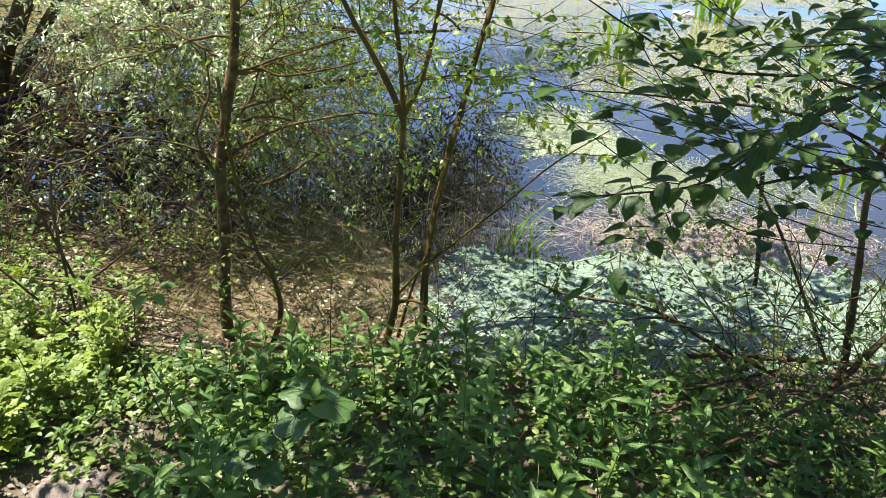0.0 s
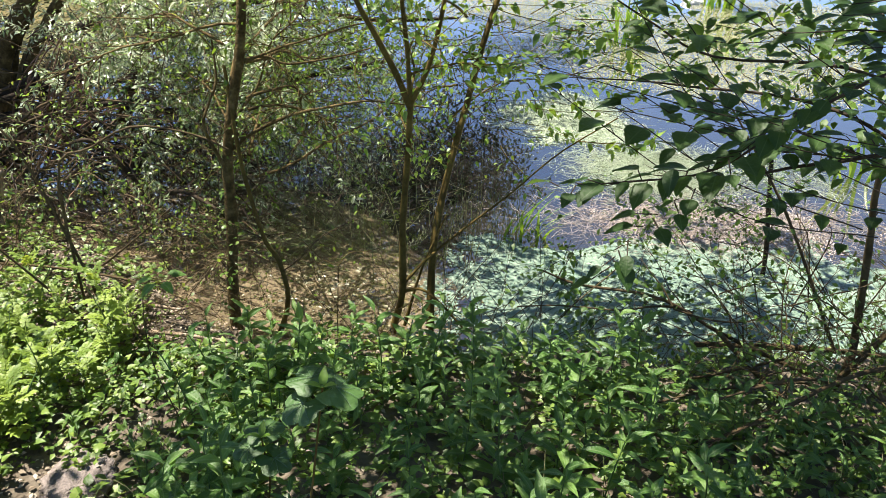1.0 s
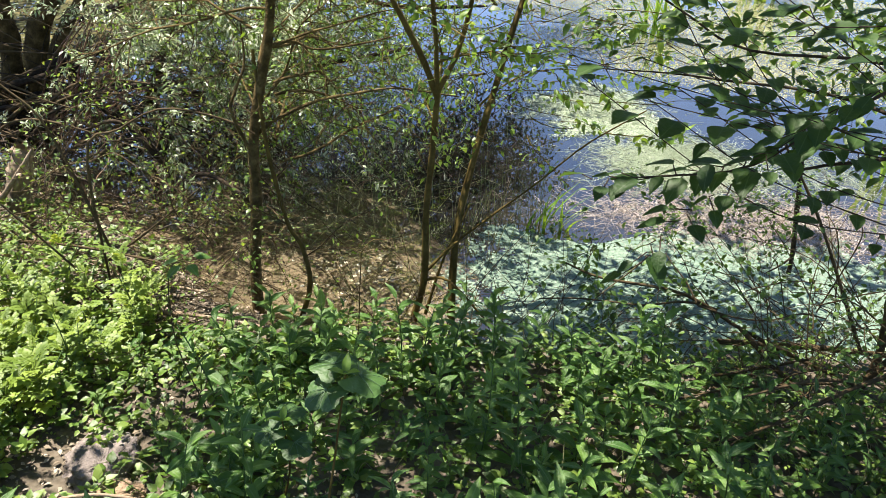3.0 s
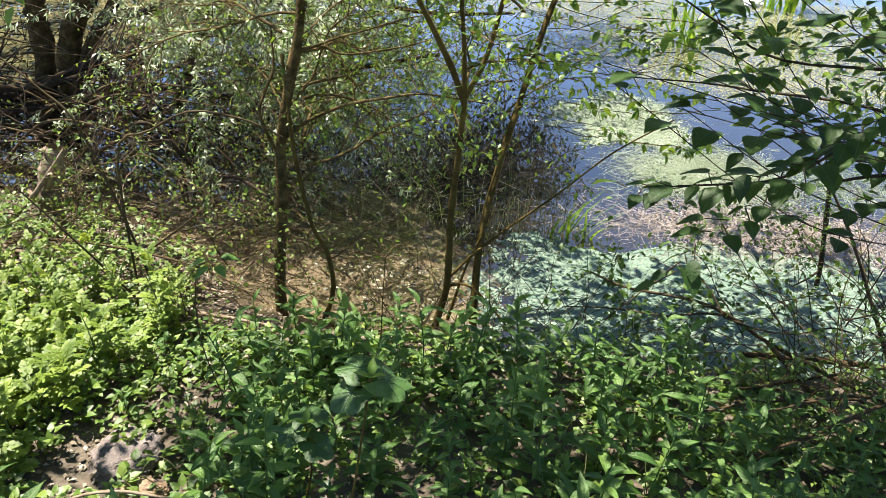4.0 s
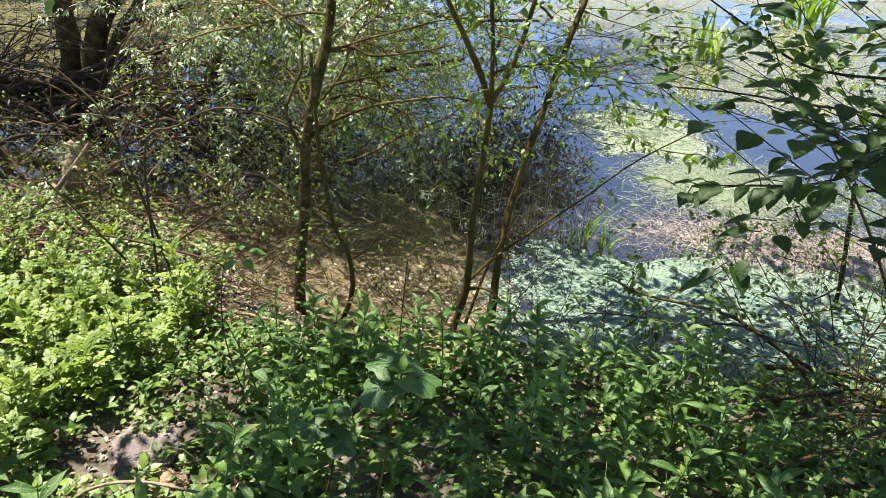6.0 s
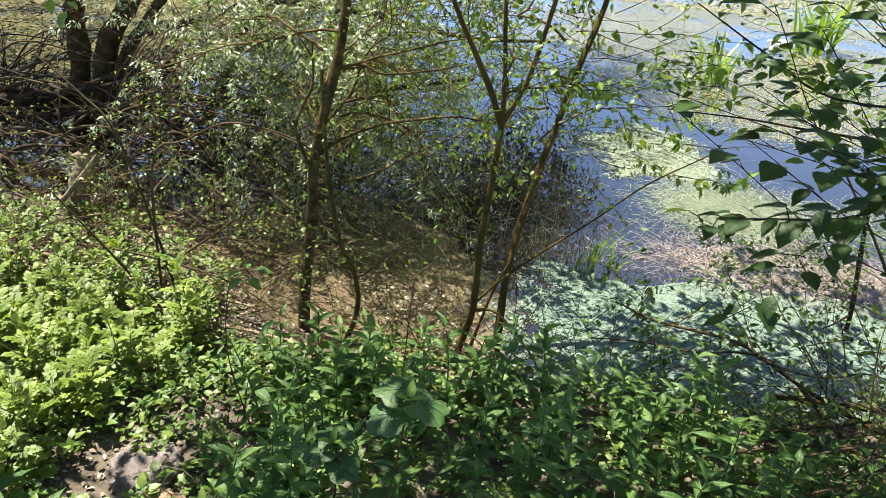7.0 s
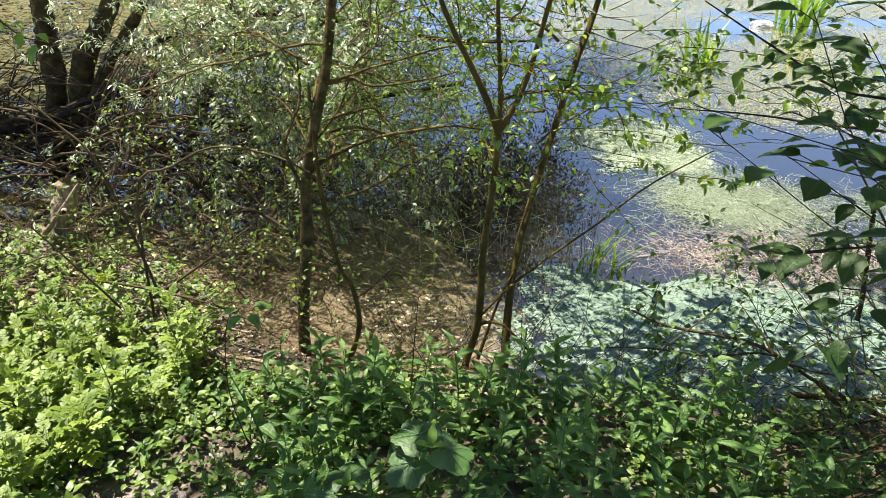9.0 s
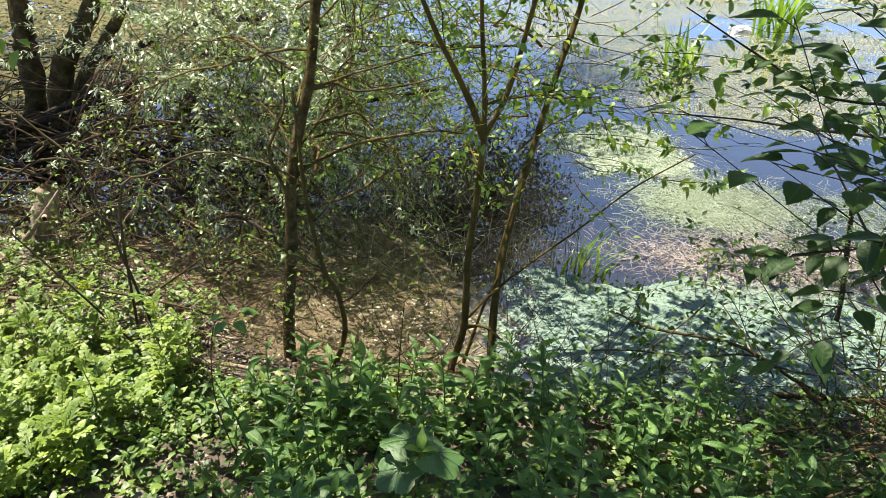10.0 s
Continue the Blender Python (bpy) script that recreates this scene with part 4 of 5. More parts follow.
BUSH_ARCS = (
    ([(0.29, 2.42, 0.36), (0.45, 2.44, 0.36), (0.6, 2.46, 0.34), (0.75, 2.48, 0.32), (0.86, 2.5, 0.33), (0.97, 2.52, 0.32), (1.07, 2.54, 0.28)], 0.0025, 0.006),
    ([(0.47, 2.4, 0.33), (0.56, 2.45, 0.4), (0.66, 2.5, 0.47), (0.74, 2.55, 0.53)], 0.002, 0.003),
    ([(0.92, 2.4, 0.41), (0.88, 2.44, 0.47), (0.82, 2.48, 0.53), (0.79, 2.52, 0.56)], 0.004, 0.0015),
    ([(0.91, 2.35, 0.43), (1.07, 2.37, 0.37), (1.22, 2.39, 0.35), (1.35, 2.41, 0.38), (1.47, 2.43, 0.35)], 0.004, 0.003),
    ([(1.02, 2.3, 0.11), (1.15, 2.32, 0.13), (1.29, 2.34, 0.16), (1.43, 2.36, 0.19)], 0.005, 0.006),
    ([(1.0, 2.2, 0.14), (1.14, 2.22, 0.08), (1.27, 2.24, 0.05), (1.39, 2.26, 0.04), (1.54, 2.28, 0.04)], 0.005, 0.006),
)
for k, (pts, a, b) in enumerate(BUSH_ARCS):
    trunk_part("branch", bush, pts, a, b, TWIG, 22, 6, 0.06, 170 + k)
r = rng(142)
for k in range(30):
    base = np.array([r.uniform(1.3, 2.0), r.uniform(2.15, 2.65), r.uniform(0.08, 0.45)])
    tip = base + [r.uniform(-0.75, 0.1), r.uniform(-0.15, 0.3), r.uniform(0.0, 0.6)]
    mid = 0.5 * (base + tip) + [r.normal(0, 0.05), 0, r.uniform(0.02, 0.14)]
    trunk_part("shoot", bush, [base, mid, tip], r.uniform(0.002, 0.004), 0.001, TWIG, 14, 5, 0.05, 700 + k)
r = rng(141)
anch = [(r.uniform(1.1, 2.3), r.uniform(2.0, 2.6), r.uniform(0.05, 0.5)) for _ in range(75)]
ways = [(r.uniform(-1, 0.5), r.uniform(-0.5, 0.5), r.uniform(-0.1, 0.6)) for _ in anch]
branching(bush, r, anch, ways, 0.55, 0.0028, TWIG, ELM_FAR, OVAL_LEAF, 0.028, 1, 2, 0.5, 0.0, "sparse small leaves", 0.5, 0.2)

ELM_SHAPES = [leaf_shape(1.0, w, 11, 0.2, b, 0.7, 0.03, 0.05) for w, b in ((0.68, 0.14), (0.62, 0.22), (0.72, 0.08))]
shrub = thing("leafy_shrub", "overhanging shrub with dark green toothed oval leaves", "shrub", at=(1.9, 1.4, 0.1))
for k, (pts, a, b) in enumerate((([(1.9, 1.4, 0.0), (1.7, 1.4, 0.9), (1.35, 1.3, 1.6), (0.9, 1.15, 1.82), (0.67, 1.1, 1.78), (0.53, 1.1, 1.68), (0.42, 1.08, 1.61), (0.24, 1.0, 1.62)], 0.005, 0.0015), ([(1.95, 1.5, 0.1), (1.6, 1.55, 1.2), (1.15, 1.55, 1.45), (0.83, 1.5, 1.45), (0.7, 1.5, 1.42)], 0.007, 0.003), ([(1.9, 1.45, 0.1), (1.7, 1.8, 1.2), (1.2, 2.0, 1.5), (0.74, 2.05, 1.53), (0.54, 2.05, 1.62), (0.34, 2.18, 1.72)], 0.007, 0.002)), 0):
    trunk_part("branch", shrub, pts, a, b, DARK_BARK, 26, 6, 0.05, 90 + k)
# The last three rise to the unseen sprays added for shade
for k, (pts, a, b) in enumerate((([(1.7, 1.6, 1.0), (1.3, 2.2, 1.3), (0.8, 2.5, 1.3), (0.45, 2.8, 1.22)], 0.008, 0.002), ([(1.7, 1.5, 1.0), (1.5, 1.7, 1.9), (1.3, 1.6, 2.8)], 0.012, 0.005), ([(1.75, 1.5, 1.2), (1.8, 1.2, 2.1), (1.5, 0.9, 2.8)], 0.01, 0.004), ([(1.9, 1.45, 0.4), (2.1, 2.0, 1.8), (1.9, 3.0, 2.5), (1.4, 3.9, 2.8)], 0.018, 0.006)), 3):
    trunk_part("branch", shrub, pts, a, b, DARK_BARK, 26, 6, 0.05, 90 + k)
r = rng(151)
soff = np.array([1.9, 1.4, 0.1])
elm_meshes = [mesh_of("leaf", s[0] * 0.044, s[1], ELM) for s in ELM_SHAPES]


def near_spray(points, count, seed, size=1.0):
    """Separate leaves along a branch, alternating in two flat ranks."""
    g = rng(seed)
    line = smooth_line(points, 60)
    stalks, turn = [], 1
    for k in range(count):
        i = min(58, max(2, int(10 + 48 * (k + g.uniform(-0.4, 0.4)) / max(1, count - 1))))
        p, d = line[i], line[i + 1] - line[i - 1]
        d = d / np.linalg.norm(d)
        turn = -turn
        side = np.cross(d, [0, 0, 1]) * turn
        side = side / np.linalg.norm(side)
        way = side * g.uniform(0.5, 1.1) + d * g.uniform(0.4, 1.0)
        base = p + way * g.uniform(0.006, 0.03) + [0, 0, g.normal(0, 0.006)]
        axis = Vector(way * [1, 1, 0.4] + [0, 0, g.normal(-0.25, 0.16)]).normalized()
        up = Vector(g.normal(0, 0.17, 3) + [0, 0, 1])
        xax = axis.cross(up).normalized()
        m = Matrix((xax, axis, xax.cross(axis))).transposed().to_4x4()
        s = size * g.uniform(0.65, 1.2)
        ob = part("leaf", elm_meshes[int(g.integers(3))], shrub)
        ob.matrix_basis = Matrix.Translation(base - soff) @ m @ Matrix.Diagonal((s, s, s, 1))
        stalks.append(tube([p, base], 0.0012, 0.0009, 4))
    V, F = join(stalks)
    part("stalk_tangle", mesh_of("stalk_tangle", V - soff, F, DARK_BARK), shrub, "", "stuff")


near_spray([(0.95, 1.15, 1.83), (0.67, 1.1, 1.78), (0.53, 1.1, 1.70), (0.44, 1.05, 1.65), (0.30, 1.0, 1.63), (0.15, 0.98, 1.62)], 40, 161, 1.0)
near_spray([(0.4, 1.0, 1.64), (0.33, 0.97, 1.60), (0.26, 0.92, 1.56), (0.24, 0.9, 1.53)], 12, 162, 0.9)
for k in range(14):
    # thin shoots fanning out and up from the lower right
    foot = np.array([r.uniform(0.85, 1.25), r.uniform(1.35, 1.75), r.uniform(1.3, 1.5)])
    tip = np.array([r.uniform(0.1, 0.5), r.uniform(1.2, 1.65), r.uniform(1.58, 1.88)])
    mid = 0.5 * (foot + tip) + [r.normal(0, 0.05), r.normal(0, 0.06), r.uniform(-0.09, 0.05)]
    trunk_part("shoot", shrub, [foot, mid, tip], 0.0016, 0.0009, DARK_BARK, 16, 5, 0.03, 500 + k)
    near_spray([foot, mid, tip], 10, 520 + k, r.uniform(1.05, 1.45))
for k in range(7):
    foot = np.array([r.uniform(1.0, 1.3), r.uniform(1.3, 1.6), r.uniform(1.6, 1.8)])
    tip = np.array([r.uniform(0.5, 0.85), r.uniform(1.2, 1.5), r.uniform(1.72, 1.92)])
    mid = 0.5 * (foot + tip) + [0, r.normal(0, 0.05), r.uniform(0.0, 0.06)]
    trunk_part("shoot", shrub, [foot, mid, tip], 0.002, 0.0009, DARK_BARK, 16, 5, 0.03, 560 + k)
    near_spray([foot, mid, tip], 10, 570 + k, r.uniform(1.3, 1.7))


def spray_cloud(g, n, x, y, z, size, per, length=0.34, radius=0.0014):
    s = [(g.uniform(*x), g.uniform(*y), g.uniform(*z)) for _ in range(n)]
    w = [(g.uniform(-1, 0.5), g.uniform(-0.6, 0.6), g.uniform(-0.35, 0.35)) for _ in range(n)]
    t, spots = twigs(g, s, w, length, radius, 0.1, 0.26, 8, 4)
    return t, leaves_on(g, spots, per, OVAL_LEAF, size, 0.025, 0.25, flat=True)


t1, l1 = spray_cloud(r, 40, (0.5, 1.7), (1.7, 2.6), (1.42, 1.95), 0.042, 3)
t2, l2 = spray_cloud(r, 16, (0.45, 1.6), (2.6, 3.4), (1.05, 1.45), 0.04, 2)
# Unseen sprays overhead (t3, l3), added to shade the right of the bank
t3, l3 = spray_cloud(r, 10, (0.9, 2.6), (1.2, 2.6), (2.1, 3.0), 0.06, 3, 0.6, 0.006)
t6, l6 = spray_cloud(r, 38, (0.75, 1.8), (1.55, 2.4), (1.36, 1.74), 0.042, 3)
# Unseen sprays high up (t5, l5), added to shade the duckweed
t5, l5 = spray_cloud(r, 14, (0.9, 2.0), (3.2, 4.2), (2.3, 2.8), 0.07, 4, 0.6, 0.006)
t4, l4 = spray_cloud(r, 16, (0.9, 1.5), (2.9, 3.6), (0.1, 0.6), 0.028, 2)
t7, l7 = spray_cloud(r, 14, (0.5, 1.15), (2.55, 3.2), (0.05, 0.5), 0.03, 3)
t8, l8 = spray_cloud(r, 30, (1.2, 1.6), (2.9, 3.15), (0.42, 0.72), 0.02, 4, 0.22)
t9, l9 = spray_cloud(r, 14, (0.45, 0.85), (2.45, 2.7), (0.25, 0.75), 0.034, 3, 0.3)
V, F = join(t1 + t2 + t3 + t4 + t5 + t6 + t7 + t8 + t9)
part("twig_tangle", mesh_of("twig_tangle", V - soff, F, DARK_BARK), shrub, "", "stuff")
V, F = join([l1, l2, l3, l4, l5, l6, l7, l8, l9])
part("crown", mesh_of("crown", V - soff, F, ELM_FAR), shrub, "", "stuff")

# ---- reeds and rushes ----


def reed_clump(at, blades, length, width, spread, seed, label):
    g = rng(seed)
    clump = thing("reed_clump", label, "reeds", "reed clumps", at)
    for k in range(blades):
        a = g.uniform(0, 2 * np.pi)
        lean = g.uniform(0.1, spread)
        l = length * g.uniform(0.6, 1.1)
        V, F, n = [], [], 7
        for i in range(n + 1):
            s = i / n
            w = width / 2 * (1 - s ** 3) * (0.7 + 0.5 * math.sin(math.pi * s)) + 0.0008
            out = lean * l * s * (0.5 + s)
            V += [(-w, out, s * l), (0, out + 0.25 * w, s * l), (w, out, s * l)]
        for i in range(n):
            b = 3 * i
            F += [(b, b + 1, b + 4, b + 3), (b + 1, b + 2, b + 5, b + 4)]
        ob = part("blade", mesh_of("blade", V, F, REED), clump)
        ob.matrix_basis = Matrix.Translation((g.normal(0, 0.16 * length), g.normal(0, 0.1 * length), -0.05)) @ Matrix.Rotation(a, 4, "Z") @ Matrix.Rotation(g.normal(0, 0.6), 4, (0, 0, 1))


reed_clump((1.83, 7.84, 0.0), 22, 0.6, 0.03, 0.75, 201, "bright green broad-bladed reeds standing in the pond")
reed_clump((3.59, 10.03, 0.0), 30, 0.8, 0.045, 0.65, 202, "tall bright green reeds beside a white object")
reed_clump((0.42, 3.62, 0.0), 12, 0.34, 0.016, 0.7, 203, "small green reeds at the edge of the duckweed")
reed_clump((2.75, 4.6, 0.0), 8, 0.45, 0.022, 0.5, 204, "yellow-green reeds in the pond weed")
r = rng(211)
out = []
for _ in range(64):
    x, y = r.uniform(-0.9, 0.6), r.uniform(3.1, 3.9)
    if _ < 26:
        x, y = r.uniform(-0.1, 0.5), r.uniform(3.4, 3.75)
    l, a = r.uniform(0.2, 0.55), r.uniform(0, 6.28)
    b = r.uniform(0.05, 0.5) * l
    out.append(tube(smooth_line([(x, y, -0.1), (x + 0.3 * b * math.cos(a), y + 0.3 * b * math.sin(a), 0.5 * l), (x + b * math.cos(a), y + b * math.sin(a), l)], 6), 0.002, 0.0006, 3))
V, F = join(out)
tagged(new("rushes", mesh_of("rushes", V, F, RUSH)), "thin green and straw-coloured rushes in shallow water", "rushes", kind="stuff")

r = rng(212)
s0 = [(r.uniform(-1.1, 0.15), r.uniform(2.85, 3.9), r.uniform(0.0, 0.3)) for _ in range(70)]
t1, _ = twigs(r, s0, [(r.normal(0, 1), r.normal(0, 0.5), r.uniform(-0.1, 0.8)) for _ in s0], 0.5, 0.0016, 0.1, 0.08, 6, 3)
V, F = join(t1)
tagged(new("straw", mesh_of("straw", V, F, RUSH)), "thin pale straws and dead stalks over shallow water", "straw", kind="stuff")

# ---- the white object in the far weed, the grit mound, the stones ----


def rock(name, label, category, at, size, mat, seed, squash=0.5, group=""):
    bm = bmesh.new()
    bmesh.ops.create_icosphere(bm, subdivisions=5, radius=1)
    for v in bm.verts:
        d = 1 + 0.35 * noise.noise(v.co * 1.2 + Vector((seed, 0, 0))) + 0.16 * noise.noise(v.co * 3.3 + Vector((seed, 4, 0))) + 0.12 * noise.noise(v.co * 8 + Vector((seed, 9, 0))) + 0.09 * noise.noise(v.co * 19 + Vector((seed, 2, 0)))
        v.co = Vector((v.co.x * size[0] * d, v.co.y * size[1] * d, v.co.z * size[2] * d))
    for f in bm.faces:
        f.smooth = True
    me = bpy.data.meshes.new(name)
    bm.to_mesh(me)
    bm.free()
    me.materials.append(mat)
    ob = thing(name, label, category, group, at, me)
    return ob


# A mound of sandy grit, shaped like the rocks
rock("stone", "large pale rough mound of sandy grit on the bank", "stone", (-1.21, 1.56, 0.16), (0.12, 0.14, 0.06), GRIT_AND_PEBBLE, 1.0, group="bank stones")
rock("stone", "small sandy brown stone on the bank", "stone", (-1.07, 1.43, 0.2), (0.075, 0.05, 0.035), RUST_STONE, 5.0, group="bank stones")
rock("stone", "small pale round pebble among leaves", "stone", (-1.22, 2.1, 0.125), (0.024, 0.022, 0.022), GRIT_AND_PEBBLE, 8.0, group="bank stones")
rock("stone", "small reddish brown pebble among leaves", "stone", (-1.25, 2.03, 0.135), (0.022, 0.018, 0.015), RUST_STONE, 9.0, group="bank stones")
rock("white_debris", "crumpled white plastic lying in the pond weed", "litter", (3.2, 10.2, 0.02), (0.15, 0.1, 0.06), WHITE, 3.0)

# ---- litter and ground cover ----


def on_ground(g, n, x0, x1, y0, y1, lift=0.01):
    x, y = g.uniform(x0, x1, n), g.uniform(y0, y1, n)
    z = height(x, y) + 0.035 * value_noise(x, y, 1.7, 3) + 0.016 * value_noise(x, y, 6.5, 8)
    return np.stack([x, y, z + lift], 1)


g = rng(221)
P = np.vstack([on_ground(g, 9000, -2.9, -0.7, 1.2, 3.35), on_ground(g, 1500, -0.9, 2.3, 0.8, 2.6), on_ground(g, 700, -1.8, -0.1, 2.4, 3.0), on_ground(g, 5200, -2.6, -0.75, 2.6, 4.1)])
P = P[(P[:, 2] > 0.012) | ((P[:, 0] < -1.0 - 0.4 * g.uniform(0, 1, len(P))) & (P[:, 2] > -0.14))]
V, F = placed(PLAIN_LEAF, P, np.c_[g.normal(0, 1, (len(P), 2)), g.normal(0, 0.15, len(P))], np.c_[g.normal(0, 0.3, (len(P), 2)), np.ones(len(P))], g.uniform(0.008, 0.03, len(P)))
tagged(new("leaf_litter", mesh_of("leaf_litter", V, F, LITTER)), "brown and greyish fallen leaves on damp soil", "leaf litter", kind="stuff")

g = rng(222)
P = np.vstack([on_ground(g, 9500, -0.6, 2.8, 0.6, 2.6, 0.03), on_ground(g, 6500, -1.9, -0.6, 0.9, 2.4, 0.02), on_ground(g, 3000, -3.4, -1.4, 1.8, 3.1, 0.05), on_ground(g, 1600, -3.2, -1.7, 2.3, 3.2, 0.14)])
P = P[::5]
P = P[(np.abs(P[:, 0] + 1.27) > 0.12) | (np.abs(P[:, 1] - 1.5) > 0.12)]
bare = ((P[:, 0] + 1.0) / 0.2) ** 2 + ((P[:, 1] - 1.75) / 0.36) ** 2 < 1
P = P[~bare | (g.uniform(0, 1, len(P)) < 0.3)]
P = np.repeat(P, 6, axis=0)
turn, rise = g.uniform(0, 6.28, len(P)), np.abs(g.normal(0.35, 0.3, len(P)))
lift = np.repeat(g.uniform(-0.02, 0.06, len(P) // 6), 6)
axis = np.stack([np.cos(turn) * np.cos(rise), np.sin(turn) * np.cos(rise), np.sin(rise)], 1)
P = P + axis * [0.014, 0.014, 0.02] + np.c_[np.zeros((len(P), 2)), lift]
size = np.repeat(g.uniform(0.015, 0.045, len(P) // 6), 6) * g.uniform(0.7, 1.2, len(P))
V, F = placed(LOW_LEAF, P, axis, np.c_[g.normal(0, 0.2, (len(P), 2)), np.ones(len(P))], size)
tagged(new("ground_cover", mesh_of("ground_cover", V, F, COVER)), "low mixed green leaves covering the bank", "ground cover", kind="stuff")

g = rng(224)
P = on_ground(g, 9000, -9.5, 9.5, -5.5, 3.2, 0.0)
P = P[(P[:, 1] < shore(P[:, 0]) - 0.1) & ((P[:, 0] < -2.9) | (P[:, 0] > 2.5) | (P[:, 1] < 0.75))]
P = np.repeat(P, 7, axis=0)
turn, rise = g.uniform(0, 6.28, len(P)), np.abs(g.normal(0.5, 0.35, len(P)))
axis = np.stack([np.cos(turn) * np.cos(rise), np.sin(turn) * np.cos(rise), np.sin(rise)], 1)
size = np.repeat(g.uniform(0.04, 0.11, len(P) // 7), 7) * g.uniform(0.7, 1.2, len(P))
V, F = placed(PLAIN_LEAF, P + axis * 0.012, axis, np.c_[g.normal(0, 0.2, (len(P), 2)), np.ones(len(P))], size)
tagged(new("ground_cover", mesh_of("ground_cover", V, F, COVER)), "scattered low weeds further along the bank", "ground cover", kind="stuff")

g = rng(223)
out = []
P = on_ground(g, 420, -1.1, 2.2, 1.0, 2.55, 0.0)
for p in P:
    l, a = g.uniform(0.1, 0.3), g.uniform(0, 6.28)
    q = p + [0.45 * l * math.cos(a), 0.45 * l * math.sin(a), 0.6 * l]
    out.append(tube(smooth_line([p, 0.5 * (p + q) + [0, 0, 0.2 * l], q], 6), 0.0022, 0.0006, 3))
V, F = join(out)
tagged(new("grass", mesh_of("grass", V, F, RUSH)), "thin grass blades between the herbs", "grass", kind="stuff")

# ---- herbs of the bank: stems with pairs of pointed leaves ----


def herb(seed, tall, leaves, size):
    g = rng(seed)
    plant = thing("herb", "green leafy herb with pointed oval leaves on the bank", "herb", "leafy herbs of the bank")
    lean = g.normal(0, 0.1, 2)
    pts = [(0, 0, -0.03), (lean[0] * tall * 0.3, lean[1] * tall * 0.3, tall * 0.5), (lean[0] * tall, lean[1] * tall, tall)]
    line = smooth_line(pts, 10)
    V, F = tube(line, 0.0032, 0.0016, 5)
    part("stem", mesh_of("stem", V, F, HERB_STEM), plant)
    a = g.uniform(0, 6.28)
    for k in range(leaves):
        s = 0.12 + 0.88 * k / (leaves - 1)
        p = line[min(9, int(s * 9))]
        a += 2.4 + g.normal(0, 0.3)
        l = size * (1.15 - 0.55 * s) * g.uniform(0.8, 1.2)
        rise = 0.3 + 0.8 * max(0, s - 0.4) + g.normal(0, 0.15)
        shape = leaf_shape(l, l * g.uniform(0.27, 0.42), 7, g.uniform(0.2, 0.5), g.uniform(0.15, 0.6), 0.85, g.uniform(0.05, 0.14))
        ob = part("leaf", mesh_of("leaf", *shape, HERB), plant)
        ob.matrix_basis = Matrix.Translation(p) @ Matrix.Rotation(a, 4, "Z") @ Matrix.Rotation(rise, 4, "X") @ Matrix.Rotation(g.normal(0, 0.25), 4, "Y")
    return plant


def lacy(seed, tall, leaves):
    g = rng(seed)
    plant = thing("lacy_herb", "bright yellow-green herb with divided lobed leaves", "herb", "lacy herbs of the bank")
    V, F = tube(smooth_line([(0, 0, -0.03), (0.01, 0, tall * 0.5), (g.normal(0, 0.04), g.normal(0, 0.04), tall)], 8), 0.0026, 0.0012, 5)
    part("stem", mesh_of("stem", V, F, HERB_STEM), plant)
    a = g.uniform(0, 6.28)
    for k in range(leaves):
        s = 0.25 + 0.75 * k / (leaves - 1)
        a += 2.4 + g.normal(0, 0.3)
        l = 0.05 * (1.25 - 0.5 * s) * g.uniform(0.8, 1.2)
        pieces = [tube([(0, 0, 0), (0, l * 0.5, 0.01), (0, l, 0)], 0.0012, 0.0006, 4)]
        for (px, py, an, sz) in ((0, 1.0, 0, 0.5), (-0.02, 0.72, 0.9, 0.42), (0.02, 0.72, -0.9, 0.42), (-0.02, 0.45, 1.1, 0.36), (0.02, 0.45, -1.1, 0.36)):
            for da, ds in ((0, 1), (0.75, 0.75), (-0.75, 0.75)):
                v, f = leaf_shape(l * sz * ds, l * sz * ds * 0.85, 3, 0.2, g.uniform(0.05, 0.4), 0.62)
                ca, sa_ = math.cos(an + da), math.sin(an + da)
                v = v @ np.array([[ca, sa_, 0], [-sa_, ca, 0], [0, 0, 1]]) + [px * l * 3, py * l, 0.003]
                pieces.append((v, f))
        V, F = join(pieces)
        ob = part("leaf", mesh_of("leaf", V, F, LACY), plant)
        ob.matrix_basis = Matrix.Translation((0, 0, tall * s)) @ Matrix.Rotation(a, 4, "Z") @ Matrix.Rotation(0.15 + 0.5 * s + g.normal(0, 0.2), 4, "X")
    return plant


def plant_out(kinds, seed, n, keep, x, y, lo, hi, gap):
    """Spread copies of the plants over a stretch of the bank, not closer than the gap."""
    g = rng(seed)
    taken, made = [], 0
    for _ in range(n * 30):
        if made >= n:
            break
        px, py = g.uniform(*x), g.uniform(*y)
        if not keep(px, py) or any((px - a) ** 2 + (py - b) ** 2 < gap * gap for a, b in taken):
            continue
        taken.append((px, py))
        s = g.uniform(lo, hi) * (0.72 if px > 0.95 else 1.0)
        z = float(height([px], [py])[0])
        m = Matrix.Translation((px, py, z)) @ Matrix.Rotation(g.uniform(0, 6.28), 4, "Z") @ Matrix.Rotation(g.normal(0, 0.1), 4, "X") @ Matrix.Diagonal((s, s, s, 1))
        first = kinds[made % len(kinds)]
        if made < len(kinds):
            first.matrix_basis = m @ Matrix.Diagonal((1 / s, 1 / s, 1 / s, 1))
        else:
            copy_thing(first, m)
        made += 1


